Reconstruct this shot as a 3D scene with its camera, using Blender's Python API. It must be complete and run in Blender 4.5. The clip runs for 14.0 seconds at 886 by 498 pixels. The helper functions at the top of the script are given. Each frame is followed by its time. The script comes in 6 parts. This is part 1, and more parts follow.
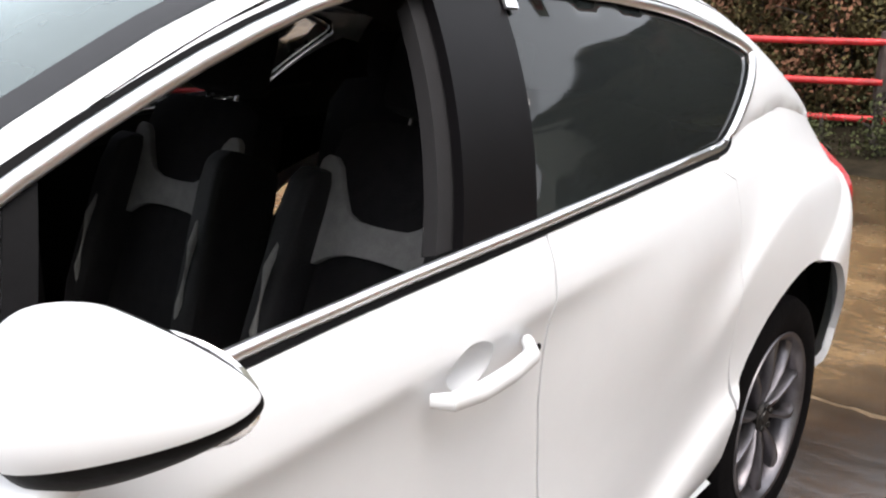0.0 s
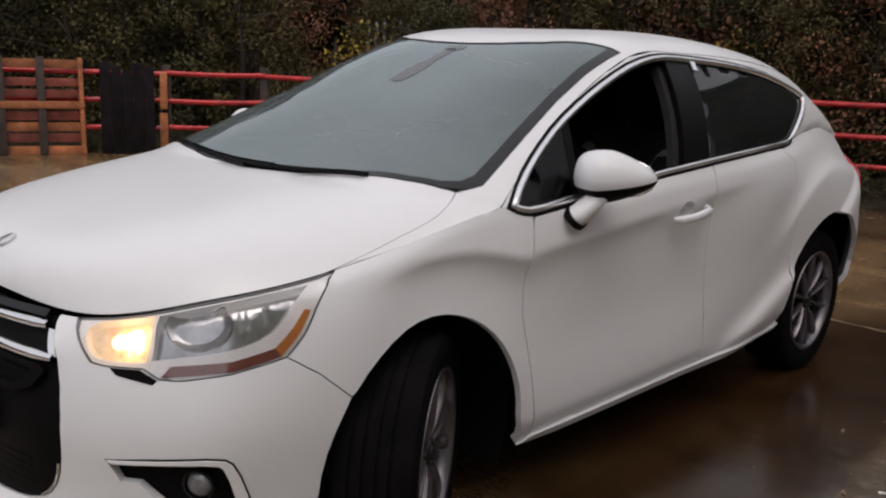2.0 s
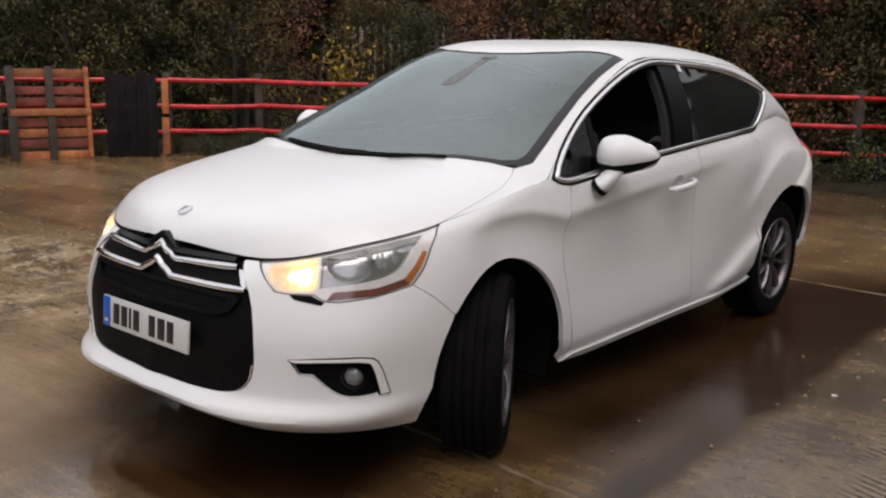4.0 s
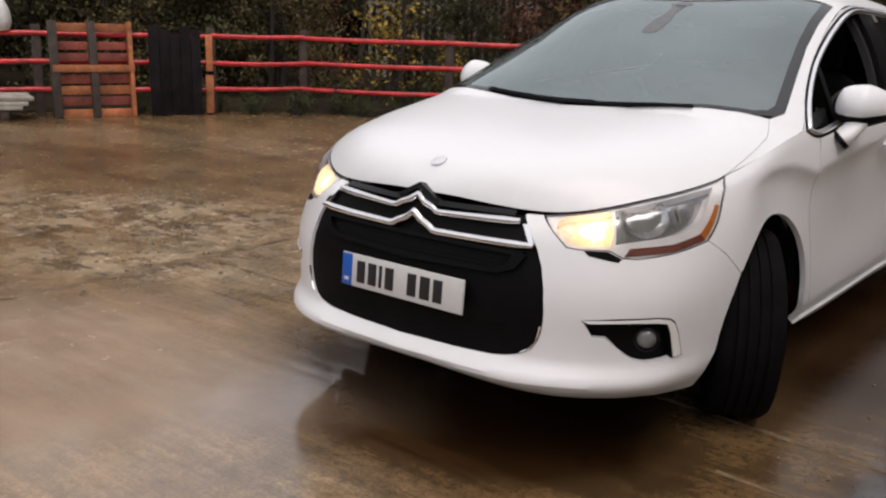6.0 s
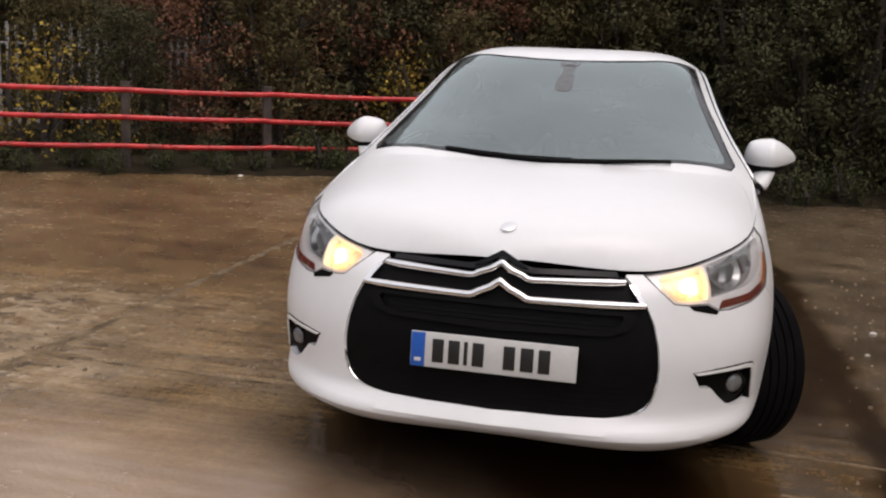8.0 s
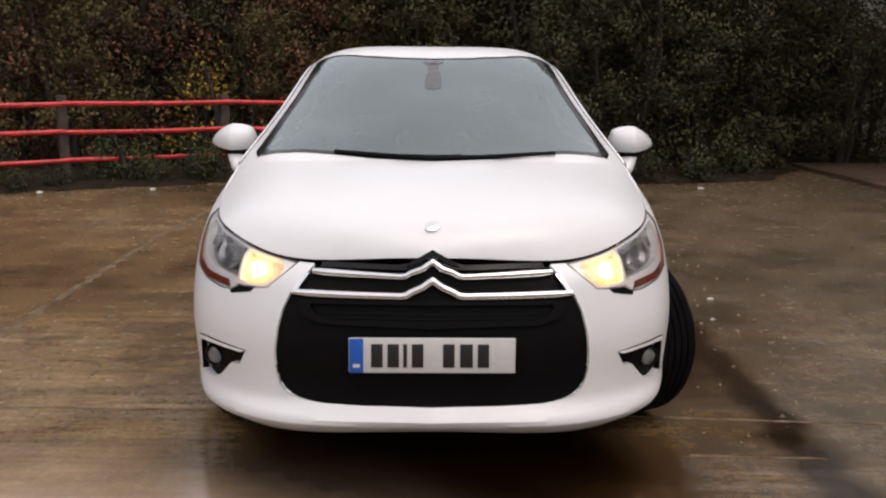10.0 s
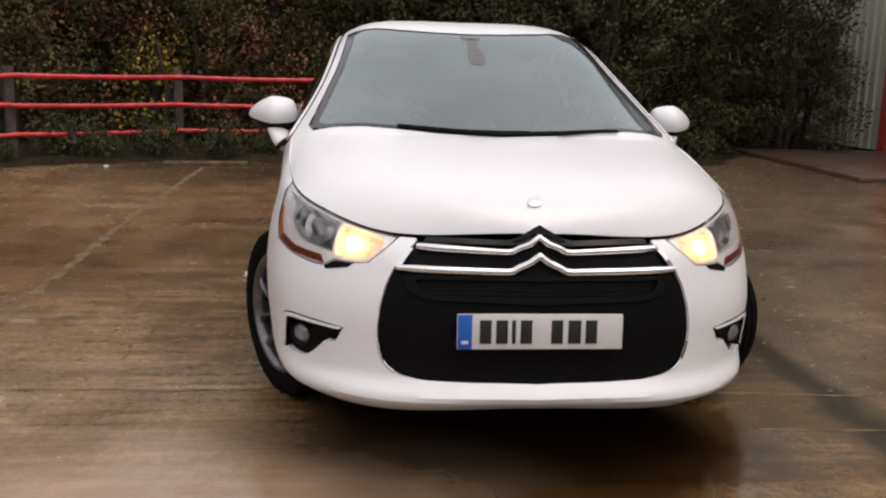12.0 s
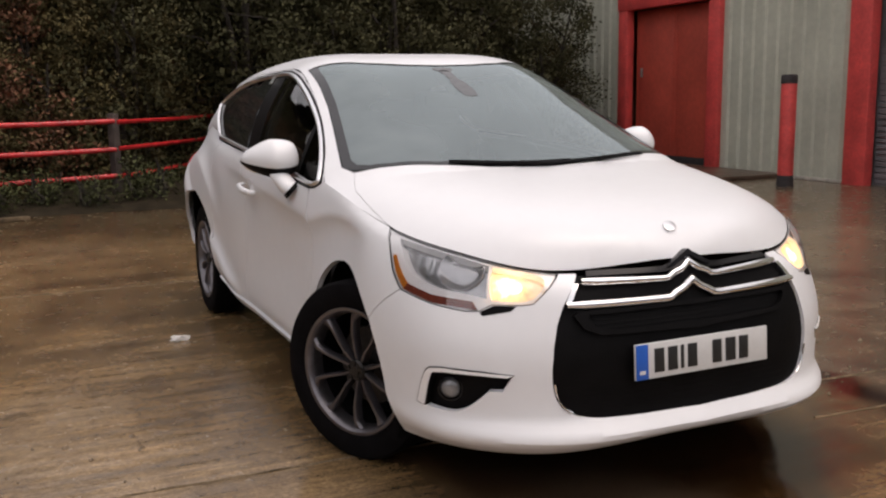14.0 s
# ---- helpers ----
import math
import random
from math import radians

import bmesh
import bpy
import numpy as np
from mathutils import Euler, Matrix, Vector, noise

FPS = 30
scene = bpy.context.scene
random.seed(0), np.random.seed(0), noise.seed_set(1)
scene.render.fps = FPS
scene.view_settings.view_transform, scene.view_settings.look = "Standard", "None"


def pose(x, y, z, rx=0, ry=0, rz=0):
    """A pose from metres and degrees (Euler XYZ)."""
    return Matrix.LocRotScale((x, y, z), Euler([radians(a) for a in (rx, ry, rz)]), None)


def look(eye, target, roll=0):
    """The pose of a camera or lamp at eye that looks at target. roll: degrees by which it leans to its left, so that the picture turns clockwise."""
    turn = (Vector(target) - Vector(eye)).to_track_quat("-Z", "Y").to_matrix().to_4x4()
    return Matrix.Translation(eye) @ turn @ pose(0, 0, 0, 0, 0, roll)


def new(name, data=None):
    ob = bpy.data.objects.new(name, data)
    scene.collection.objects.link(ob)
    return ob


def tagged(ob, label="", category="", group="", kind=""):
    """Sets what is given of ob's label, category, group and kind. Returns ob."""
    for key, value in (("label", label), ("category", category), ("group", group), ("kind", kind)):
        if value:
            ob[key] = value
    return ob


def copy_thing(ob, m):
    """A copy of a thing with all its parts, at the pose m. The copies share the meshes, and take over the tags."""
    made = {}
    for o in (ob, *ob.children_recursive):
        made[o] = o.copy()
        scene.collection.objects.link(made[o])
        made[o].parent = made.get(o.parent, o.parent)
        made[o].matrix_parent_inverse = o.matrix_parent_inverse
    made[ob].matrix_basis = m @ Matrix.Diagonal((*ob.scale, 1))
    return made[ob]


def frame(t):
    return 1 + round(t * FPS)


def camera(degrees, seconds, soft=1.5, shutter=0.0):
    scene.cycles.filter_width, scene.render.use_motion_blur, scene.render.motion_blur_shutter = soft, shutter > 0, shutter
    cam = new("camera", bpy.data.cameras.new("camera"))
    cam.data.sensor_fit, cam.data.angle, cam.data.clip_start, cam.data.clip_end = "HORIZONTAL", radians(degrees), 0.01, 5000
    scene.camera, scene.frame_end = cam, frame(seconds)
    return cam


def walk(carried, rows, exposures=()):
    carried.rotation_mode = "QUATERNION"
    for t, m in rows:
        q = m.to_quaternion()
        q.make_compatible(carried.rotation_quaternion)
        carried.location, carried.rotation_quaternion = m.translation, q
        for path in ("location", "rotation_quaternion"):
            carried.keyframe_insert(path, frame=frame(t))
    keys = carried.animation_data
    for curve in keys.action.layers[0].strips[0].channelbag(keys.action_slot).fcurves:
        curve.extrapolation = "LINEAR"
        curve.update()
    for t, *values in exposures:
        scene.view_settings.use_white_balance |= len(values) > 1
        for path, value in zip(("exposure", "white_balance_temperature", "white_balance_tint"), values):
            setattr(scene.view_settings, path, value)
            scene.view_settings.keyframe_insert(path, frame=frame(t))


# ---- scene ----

SOFT = 2.2
# seconds, stops, kelvin, tint
EXPOSURES = [(0.0, 1.55, 6650, 13), (0.5, 0.7, 6600, 13), (1.0, 0.25, 6750, 15), (1.5, 0.05, 6800, 16), (2.0, -0.1, 6850, 17), (4.5, 0.27, 6950, 17), (8.5, 0.28, 7000, 18), (11.0, 0.3, 7050, 18.5), (14.0, 0.32, 7200, 20)]

cam = camera(50.98, 14.0, soft=SOFT, shutter=0.0)
# seconds, place, turn
ROWS = [
    (0.0, 1.644, 1.242, 1.412, 74.37, -1.02, 39.76),
    (0.5, 1.838, 0.730, 1.418, 75.81, 0.51, 38.77),
    (0.8, 2.006, 0.383, 1.414, 79.42, -0.18, 41.15),
    (1.0, 2.103, 0.180, 1.399, 76.99, -0.31, 41.73),
    (1.5, 2.289, -0.375, 1.417, 78.20, -1.53, 39.49),
    (2.0, 2.474, -0.800, 1.412, 78.08, -2.22, 42.89),
    (4.5, 2.791, -1.796, 1.448, 78.08, -1.11, 39.87),
    (5.0, 2.675, -1.901, 1.426, 77.44, -1.70, 40.30),
    (5.5, 2.334, -2.124, 1.398, 76.77, -2.35, 39.62),
    (6.0, 1.916, -2.175, 1.343, 76.02, -1.65, 38.97),
    (6.5, 1.521, -2.334, 1.319, 77.17, -2.37, 34.53),
    (7.0, 1.174, -2.551, 1.352, 77.61, -1.79, 27.89),
    (7.5, 0.765, -2.597, 1.354, 76.73, -1.68, 21.38),
    (8.0, 0.429, -2.715, 1.345, 79.51, -2.59, 12.90),
    (8.5, 0.206, -2.777, 1.361, 79.73, -1.89, 5.84),
    (11.0, -0.136, -2.780, 1.356, 79.55, -0.99, -2.17),
    (11.5, -0.317, -2.821, 1.356, 80.17, -1.80, -3.83),
    (12.0, -0.602, -2.709, 1.315, 78.63, -1.66, -5.78),
    (12.5, -0.941, -2.635, 1.341, 79.56, -1.04, -10.49),
    (13.0, -1.308, -2.602, 1.356, 80.11, -0.46, -15.26),
    (13.5, -1.587, -2.354, 1.334, 79.78, 1.17, -19.58),
    (14.0, -1.914, -2.214, 1.324, 80.43, 0.85, -24.80),
]
walk(cam, [(t, pose(*row)) for t, *row in ROWS], EXPOSURES)

# ---- daylight: an overcast autumn sky ----
world = bpy.data.worlds.new("overcast")
scene.world = world
world.use_nodes = True
wn, wl = world.node_tree.nodes, world.node_tree.links
sky = wn.new("ShaderNodeTexSky")
sky.sky_type, sky.sun_disc = "NISHITA", False
sky.sun_elevation, sky.sun_rotation = radians(67), radians(131)
sky.air_density, sky.dust_density, sky.ozone_density = 1.0, 4.0, 1.0
grey = wn.new("ShaderNodeMix")
grey.data_type = "RGBA"
grey.inputs["Factor"].default_value = 0.72
grey.inputs["B"].default_value = (7.6, 8.0, 8.3, 1)
wl.new(sky.outputs["Color"], grey.inputs["A"])
wl.new(grey.outputs["Result"], wn["Background"].inputs["Color"])
wn["Background"].inputs["Strength"].default_value = 0.125
sun = new("sun", bpy.data.lights.new("sun", "SUN"))
sun.data.energy, sun.data.angle, sun.data.color = 0.7, radians(40), (1.0, 0.97, 0.93)
sun.matrix_world = look((0, 0, 0), (-0.34, 0.30, -1.1))


# ---- materials ----
def mat(name, colour, rough=0.6, metal=0.0, vary=0.0, size=6.0, bump=0.0, bump_size=60.0, coat=0.0, random=0.0, spec=0.5):
    """A plain surface: colour drifting at two scales, roughness wear and fine relief."""
    m = bpy.data.materials.new(name)
    m.use_nodes = True
    n, l = m.node_tree.nodes, m.node_tree.links
    b = n["Principled BSDF"]
    b.inputs["Base Color"].default_value = (*colour, 1)
    b.inputs["Roughness"].default_value = rough
    b.inputs["Metallic"].default_value = metal
    b.inputs["Coat Weight"].default_value = coat
    b.inputs["Coat Roughness"].default_value = 0.20 if coat < 1 else 0.04
    b.inputs["Specular IOR Level"].default_value = spec
    at = n.new("ShaderNodeTexCoord")
    if vary or random:
        last = None
        for scale, much in ((size, vary), (size * 9, vary * 0.6)):
            t = n.new("ShaderNodeTexNoise")
            t.inputs["Scale"].default_value, t.inputs["Detail"].default_value = scale, 6
            l.new(at.outputs["Object"], t.inputs["Vector"])
            r = n.new("ShaderNodeMapRange")
            r.inputs["From Min"].default_value, r.inputs["From Max"].default_value = 0.3, 0.7
            r.inputs["To Min"].default_value, r.inputs["To Max"].default_value = 1 - much, 1 + much
            l.new(t.outputs["Fac"], r.inputs["Value"])
            if last is None:
                last = r.outputs["Result"]
            else:
                p = n.new("ShaderNodeMath")
                p.operation = "MULTIPLY"
                l.new(last, p.inputs[0]), l.new(r.outputs["Result"], p.inputs[1])
                last = p.outputs[0]
        if random:
            o = n.new("ShaderNodeObjectInfo")
            r = n.new("ShaderNodeMapRange")
            r.inputs["To Min"].default_value, r.inputs["To Max"].default_value = 1 - random, 1 + random
            l.new(o.outputs["Random"], r.inputs["Value"])
            p = n.new("ShaderNodeMath")
            p.operation = "MULTIPLY"
            l.new(last, p.inputs[0]), l.new(r.outputs["Result"], p.inputs[1])
            last = p.outputs[0]
        mix = n.new("ShaderNodeVectorMath")
        mix.operation = "SCALE"
        mix.inputs[0].default_value = colour
        l.new(last, mix.inputs["Scale"])
        l.new(mix.outputs[0], b.inputs["Base Color"])
    if bump:
        t = n.new("ShaderNodeTexNoise")
        t.inputs["Scale"].default_value, t.inputs["Detail"].default_value = bump_size, 5
        l.new(at.outputs["Object"], t.inputs["Vector"])
        h = n.new("ShaderNodeBump")
        h.inputs["Strength"].default_value, h.inputs["Distance"].default_value = bump, 0.01
        l.new(t.outputs["Fac"], h.inputs["Height"])
        l.new(h.outputs["Normal"], b.inputs["Normal"])
    return m


def glass(name, tint, gloss=1.0, rough=0.0, pale_film=0.0, ior=1.52):
    """A thin pane: clear or tinted, with a Fresnel reflection; its pale film paints in sky reflection over fine rain.
    """
    m = bpy.data.materials.new(name)
    m.use_nodes = True
    n, l = m.node_tree.nodes, m.node_tree.links
    n.remove(n["Principled BSDF"])
    clear, shine, fres, mix = (n.new("ShaderNode" + k) for k in ("BsdfTransparent", "BsdfGlossy", "Fresnel", "MixShader"))
    clear.inputs["Color"].default_value = (*tint, 1)
    shine.inputs["Roughness"].default_value = rough
    shine.inputs["Color"].default_value = (*gloss, 1) if isinstance(gloss, tuple) else (gloss, gloss, gloss, 1)
    fres.inputs["IOR"].default_value = ior
    l.new(fres.outputs[0], mix.inputs[0])
    under = clear.outputs[0]
    if pale_film:
        # blotchy diffuse film: the sky's reflection put into the colour, with rain haze
        film, over, cloud, at, span = (n.new("ShaderNode" + k) for k in ("BsdfDiffuse", "MixShader", "TexNoise", "TexCoord", "MapRange"))
        film.inputs["Color"].default_value = (0.66, 0.77, 0.78, 1)
        cloud.inputs["Scale"].default_value, cloud.inputs["Detail"].default_value = 2.2, 5
        span.inputs["To Min"].default_value, span.inputs["To Max"].default_value = pale_film * 0.4, pale_film * 1.6
        l.new(at.outputs["Object"], cloud.inputs["Vector"])
        l.new(cloud.outputs["Fac"], span.inputs["Value"])
        l.new(span.outputs["Result"], over.inputs[0])
        l.new(under, over.inputs[1])
        l.new(film.outputs[0], over.inputs[2])
        under = over.outputs[0]
    l.new(under, mix.inputs[1])
    l.new(shine.outputs[0], mix.inputs[2])
    l.new(mix.outputs[0], n["Material Output"].inputs["Surface"])
    return m


def glow(name, colour, strength):
    m = bpy.data.materials.new(name)
    m.use_nodes = True
    b = m.node_tree.nodes["Principled BSDF"]
    b.inputs["Base Color"].default_value = (*colour, 1)
    b.inputs["Emission Color"].default_value = (*colour, 1)
    b.inputs["Emission Strength"].default_value = strength
    return m


def painted_glow_bowl():
    """Silvered bowl with the amber bulb's light put in as emission: brightest near the bulb."""
    m = mat("amber_bowl_painted_glow", (0.62, 0.55, 0.44), 0.3, 0.3, vary=0.2, size=40)
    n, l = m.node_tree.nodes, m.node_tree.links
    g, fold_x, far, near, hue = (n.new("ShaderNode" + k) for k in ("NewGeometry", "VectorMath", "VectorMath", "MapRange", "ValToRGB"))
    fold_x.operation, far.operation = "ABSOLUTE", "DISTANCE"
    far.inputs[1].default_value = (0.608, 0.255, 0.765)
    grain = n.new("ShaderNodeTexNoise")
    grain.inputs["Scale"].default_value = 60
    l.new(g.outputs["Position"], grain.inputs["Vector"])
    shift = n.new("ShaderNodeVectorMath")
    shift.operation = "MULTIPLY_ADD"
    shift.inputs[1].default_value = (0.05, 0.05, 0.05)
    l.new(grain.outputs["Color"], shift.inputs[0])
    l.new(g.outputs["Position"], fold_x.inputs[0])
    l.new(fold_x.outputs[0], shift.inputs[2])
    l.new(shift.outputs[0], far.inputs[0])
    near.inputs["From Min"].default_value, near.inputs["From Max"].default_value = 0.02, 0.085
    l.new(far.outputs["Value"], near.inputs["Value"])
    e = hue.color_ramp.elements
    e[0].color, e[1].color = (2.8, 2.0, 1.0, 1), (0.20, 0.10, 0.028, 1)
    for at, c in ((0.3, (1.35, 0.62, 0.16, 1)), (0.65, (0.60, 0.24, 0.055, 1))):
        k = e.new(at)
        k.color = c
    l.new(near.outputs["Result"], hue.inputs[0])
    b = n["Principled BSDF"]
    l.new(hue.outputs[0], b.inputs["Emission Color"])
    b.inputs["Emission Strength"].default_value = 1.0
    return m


def concrete():
    """Wet tamped concrete: ribs across the bays, brown silt, soft puddles that mirror the sky."""
    m = bpy.data.materials.new("wet_concrete")
    m.use_nodes = True
    n, l = m.node_tree.nodes, m.node_tree.links
    b = n["Principled BSDF"]
    at = n.new("ShaderNodeTexCoord")

    def noise_of(scale, detail=6, stretch=(1, 1, 1), rough=0.55):
        mp = n.new("ShaderNodeMapping")
        mp.inputs["Scale"].default_value = stretch
        l.new(at.outputs["Object"], mp.inputs["Vector"])
        t = n.new("ShaderNodeTexNoise")
        t.inputs["Scale"].default_value, t.inputs["Detail"].default_value, t.inputs["Roughness"].default_value = scale, detail, rough
        l.new(mp.outputs[0], t.inputs["Vector"])
        return t.outputs["Fac"]

    def ramp(value, stops):
        r = n.new("ShaderNodeValToRGB")
        while len(r.color_ramp.elements) < len(stops):
            r.color_ramp.elements.new(0.5)
        for e, (p, c) in zip(r.color_ramp.elements, stops):
            e.position, e.color = p, (*c, 1)
        l.new(value, r.inputs[0])
        return r.outputs[0]

    def math_of(op, a, c):
        k = n.new("ShaderNodeMath")
        k.operation = op
        for i, v in enumerate((a, c)):
            if isinstance(v, (int, float)):
                k.inputs[i].default_value = v
            else:
                l.new(v, k.inputs[i])
        return k.outputs[0]

    def mix_of(f, a, c, kind="MIX"):
        k = n.new("ShaderNodeMix")
        k.data_type, k.blend_type = "RGBA", kind
        if isinstance(f, float):
            k.inputs["Factor"].default_value = f
        else:
            l.new(f, k.inputs["Factor"])
        l.new(a, k.inputs["A"]), l.new(c, k.inputs["B"])
        return k.outputs["Result"]
    broad = ramp(noise_of(0.42, 6), [(0.34, (0.116, 0.069, 0.030)), (0.5, (0.203, 0.128, 0.060)), (0.66, (0.280, 0.196, 0.112))])
    streak = ramp(noise_of(1.0, 7, (0.5, 4.0, 1)), [(0.28, (0.58, 0.55, 0.52)), (0.50, (1, 1, 1)), (0.72, (1.25, 1.23, 1.20))])
    fine = ramp(noise_of(26, 5), [(0.3, (0.70, 0.70, 0.70)), (0.7, (1.25, 1.25, 1.25))])
    # tamping marks across the bays, at two widths, and coarse speckle
    tamp = ramp(noise_of(1.0, 6, (1.1, 13.0, 1), 0.6), [(0.30, (0.66, 0.64, 0.61)), (0.48, (1, 1, 1)), (0.56, (1.04, 1.03, 1.02)), (0.70, (1.42, 1.39, 1.34))])
    hair = ramp(noise_of(1.0, 4, (3.0, 46.0, 1), 0.6), [(0.32, (0.80, 0.79, 0.78)), (0.68, (1.20, 1.20, 1.19))])
    speck = ramp(noise_of(70, 3, (1, 1.3, 1), 0.7), [(0.33, (0.68, 0.67, 0.66)), (0.52, (1, 1, 1)), (0.70, (1.45, 1.43, 1.40))])
    marks = mix_of(1.0, mix_of(1.0, tamp, hair, "MULTIPLY"), speck, "MULTIPLY")
    blot = ramp(noise_of(2.6, 6), [(0.36, (0.60, 0.58, 0.56)), (0.55, (1, 1, 1)), (0.75, (1.15, 1.13, 1.1))])
    # a low spot in the yard holds water
    dist = n.new("ShaderNodeVectorMath")
    dist.operation = "DISTANCE"
    flat = n.new("ShaderNodeMapping")
    flat.inputs["Scale"].default_value = (0.75, 0.62, 1)
    l.new(at.outputs["Object"], flat.inputs["Vector"])
    l.new(flat.outputs[0], dist.inputs[0])
    dist.inputs[1].default_value = (0.1, -0.34, 0)
    basin = math_of("MULTIPLY", dist.outputs["Value"], 0.24)
    level = math_of("SUBTRACT", math_of("ADD", noise_of(0.8, 5, (1, 1.5, 1), 0.5), math_of("MULTIPLY", noise_of(5, 4), 0.08)), basin)
    r = n.new("ShaderNodeMapRange")
    r.inputs["From Min"].default_value, r.inputs["From Max"].default_value = 0.20, 0.38
    l.new(level, r.inputs["Value"])
    wet = r.outputs["Result"]
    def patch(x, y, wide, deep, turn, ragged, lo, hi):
        """An oval area with a ragged edge: 1 inside, 0 outside."""
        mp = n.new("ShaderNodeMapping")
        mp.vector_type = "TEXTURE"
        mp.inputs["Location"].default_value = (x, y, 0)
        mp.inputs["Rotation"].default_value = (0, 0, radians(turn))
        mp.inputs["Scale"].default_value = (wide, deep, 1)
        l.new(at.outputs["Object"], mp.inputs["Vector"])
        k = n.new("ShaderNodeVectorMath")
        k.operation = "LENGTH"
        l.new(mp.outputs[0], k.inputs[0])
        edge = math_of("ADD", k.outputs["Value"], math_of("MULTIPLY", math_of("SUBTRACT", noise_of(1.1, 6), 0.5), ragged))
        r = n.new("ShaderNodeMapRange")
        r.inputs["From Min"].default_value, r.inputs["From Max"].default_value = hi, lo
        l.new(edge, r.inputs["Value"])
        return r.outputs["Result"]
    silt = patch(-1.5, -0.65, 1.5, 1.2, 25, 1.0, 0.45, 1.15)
    # wet ground by the flank and nose, the car's shade and reflection painted in
    wet_shade = math_of("MAXIMUM", patch(1.25, 3.15, 1.05, 2.3, -4, 0.8, 0.65, 1.15), patch(-0.05, 0.32, 1.0, 0.80, 0, 0.9, 0.65, 1.1))
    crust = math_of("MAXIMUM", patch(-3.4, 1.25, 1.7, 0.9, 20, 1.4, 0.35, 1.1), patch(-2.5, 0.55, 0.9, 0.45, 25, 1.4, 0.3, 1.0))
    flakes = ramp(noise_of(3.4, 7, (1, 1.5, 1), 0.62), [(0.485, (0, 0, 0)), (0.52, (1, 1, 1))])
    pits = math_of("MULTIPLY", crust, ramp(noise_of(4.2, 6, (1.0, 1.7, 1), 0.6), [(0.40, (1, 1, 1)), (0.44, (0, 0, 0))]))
    sep = n.new("ShaderNodeSeparateXYZ")
    l.new(at.outputs["Object"], sep.inputs[0])
    wob = math_of("MULTIPLY", noise_of(1.3, 3), 0.09)

    def step_x(lo, hi):
        k = n.new("ShaderNodeMapRange")
        k.inputs["From Min"].default_value, k.inputs["From Max"].default_value = lo, hi
        l.new(math_of("ADD", sep.outputs["X"], math_of("MULTIPLY", math_of("SUBTRACT", noise_of(3.0, 6), 0.5), 0.30)), k.inputs["Value"])
        return k.outputs["Result"]
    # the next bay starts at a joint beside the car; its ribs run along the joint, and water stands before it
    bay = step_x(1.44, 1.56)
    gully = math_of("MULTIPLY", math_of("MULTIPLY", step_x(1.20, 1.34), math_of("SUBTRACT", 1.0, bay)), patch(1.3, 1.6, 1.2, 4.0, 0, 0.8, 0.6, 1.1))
    wet_shade = math_of("MULTIPLY", wet_shade, math_of("SUBTRACT", 1.0, math_of("MULTIPLY", bay, 0.7)))
    wet_shade = math_of("MAXIMUM", wet_shade, gully)
    # prints of a tread run along the next bay: short ridges in two wandering tracks
    drift = math_of("ADD", sep.outputs["X"], math_of("ADD", math_of("MULTIPLY", sep.outputs["Y"], 0.10), math_of("MULTIPLY", math_of("SUBTRACT", noise_of(0.7, 3), 0.5), 0.5)))

    def track(x):
        k = n.new("ShaderNodeMapRange")
        k.interpolation_type = "SMOOTHSTEP"
        k.inputs["From Min"].default_value, k.inputs["From Max"].default_value = 0.15, 0.06
        l.new(math_of("ABSOLUTE", math_of("SUBTRACT", drift, x), 0.0), k.inputs["Value"])
        return k.outputs["Result"]
    tracks = math_of("MAXIMUM", math_of("MAXIMUM", track(2.16), track(2.62)), track(3.5))
    comb = math_of("SINE", math_of("MULTIPLY", math_of("ADD", sep.outputs["Y"], math_of("MULTIPLY", sep.outputs["X"], 0.35)), 150.0), 0)
    comb = math_of("MULTIPLY", comb, math_of("MULTIPLY", math_of("MULTIPLY", bay, tracks), ramp(noise_of(3.2, 6), [(0.38, (0, 0, 0)), (0.55, (1, 1, 1))])))
    combed = ramp(math_of("ADD", math_of("MULTIPLY", comb, 0.5), 0.5), [(0.0, (0.55, 0.54, 0.53)), (0.5, (1, 1, 1)), (1.0, (1.35, 1.33, 1.30))])
    # darkens the wet ground, standing in for the car's shade there too
    wet_shade_tone = ramp(wet_shade, [(0.0, (1, 1, 1)), (1.0, (0.17, 0.135, 0.115))])
    base = mix_of(1.0, mix_of(1.0, mix_of(1.0, mix_of(1.0, broad, streak, "MULTIPLY"), fine, "MULTIPLY"), blot, "MULTIPLY"), wet_shade_tone, "MULTIPLY")
    base = mix_of(math_of("MULTIPLY", bay, 0.6), base, mix_of(1.0, ramp(noise_of(1.5, 7), [(0.32, (0.070, 0.054, 0.036)), (0.68, (0.190, 0.150, 0.108))]), mix_of(1.0, fine, blot, "MULTIPLY"), "MULTIPLY"))
    base = mix_of(1.0, base, combed, "MULTIPLY")
    clear_marks = math_of("ADD", math_of("MULTIPLY", patch(-0.2, 0.9, 2.5, 4.2, 0, 0.9, 0.5, 1.1), 0.75), 0.2)
    base = mix_of(clear_marks, base, mix_of(1.0, base, marks, "MULTIPLY"))
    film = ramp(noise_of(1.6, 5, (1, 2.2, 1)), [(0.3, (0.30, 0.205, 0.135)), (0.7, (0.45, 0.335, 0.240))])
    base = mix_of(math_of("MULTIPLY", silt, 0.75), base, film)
    pale = ramp(noise_of(9, 5), [(0.3, (0.30, 0.215, 0.125)), (0.7, (0.52, 0.40, 0.26))])
    col = mix_of(math_of("MULTIPLY", math_of("MULTIPLY", crust, flakes), 0.85), base, pale)
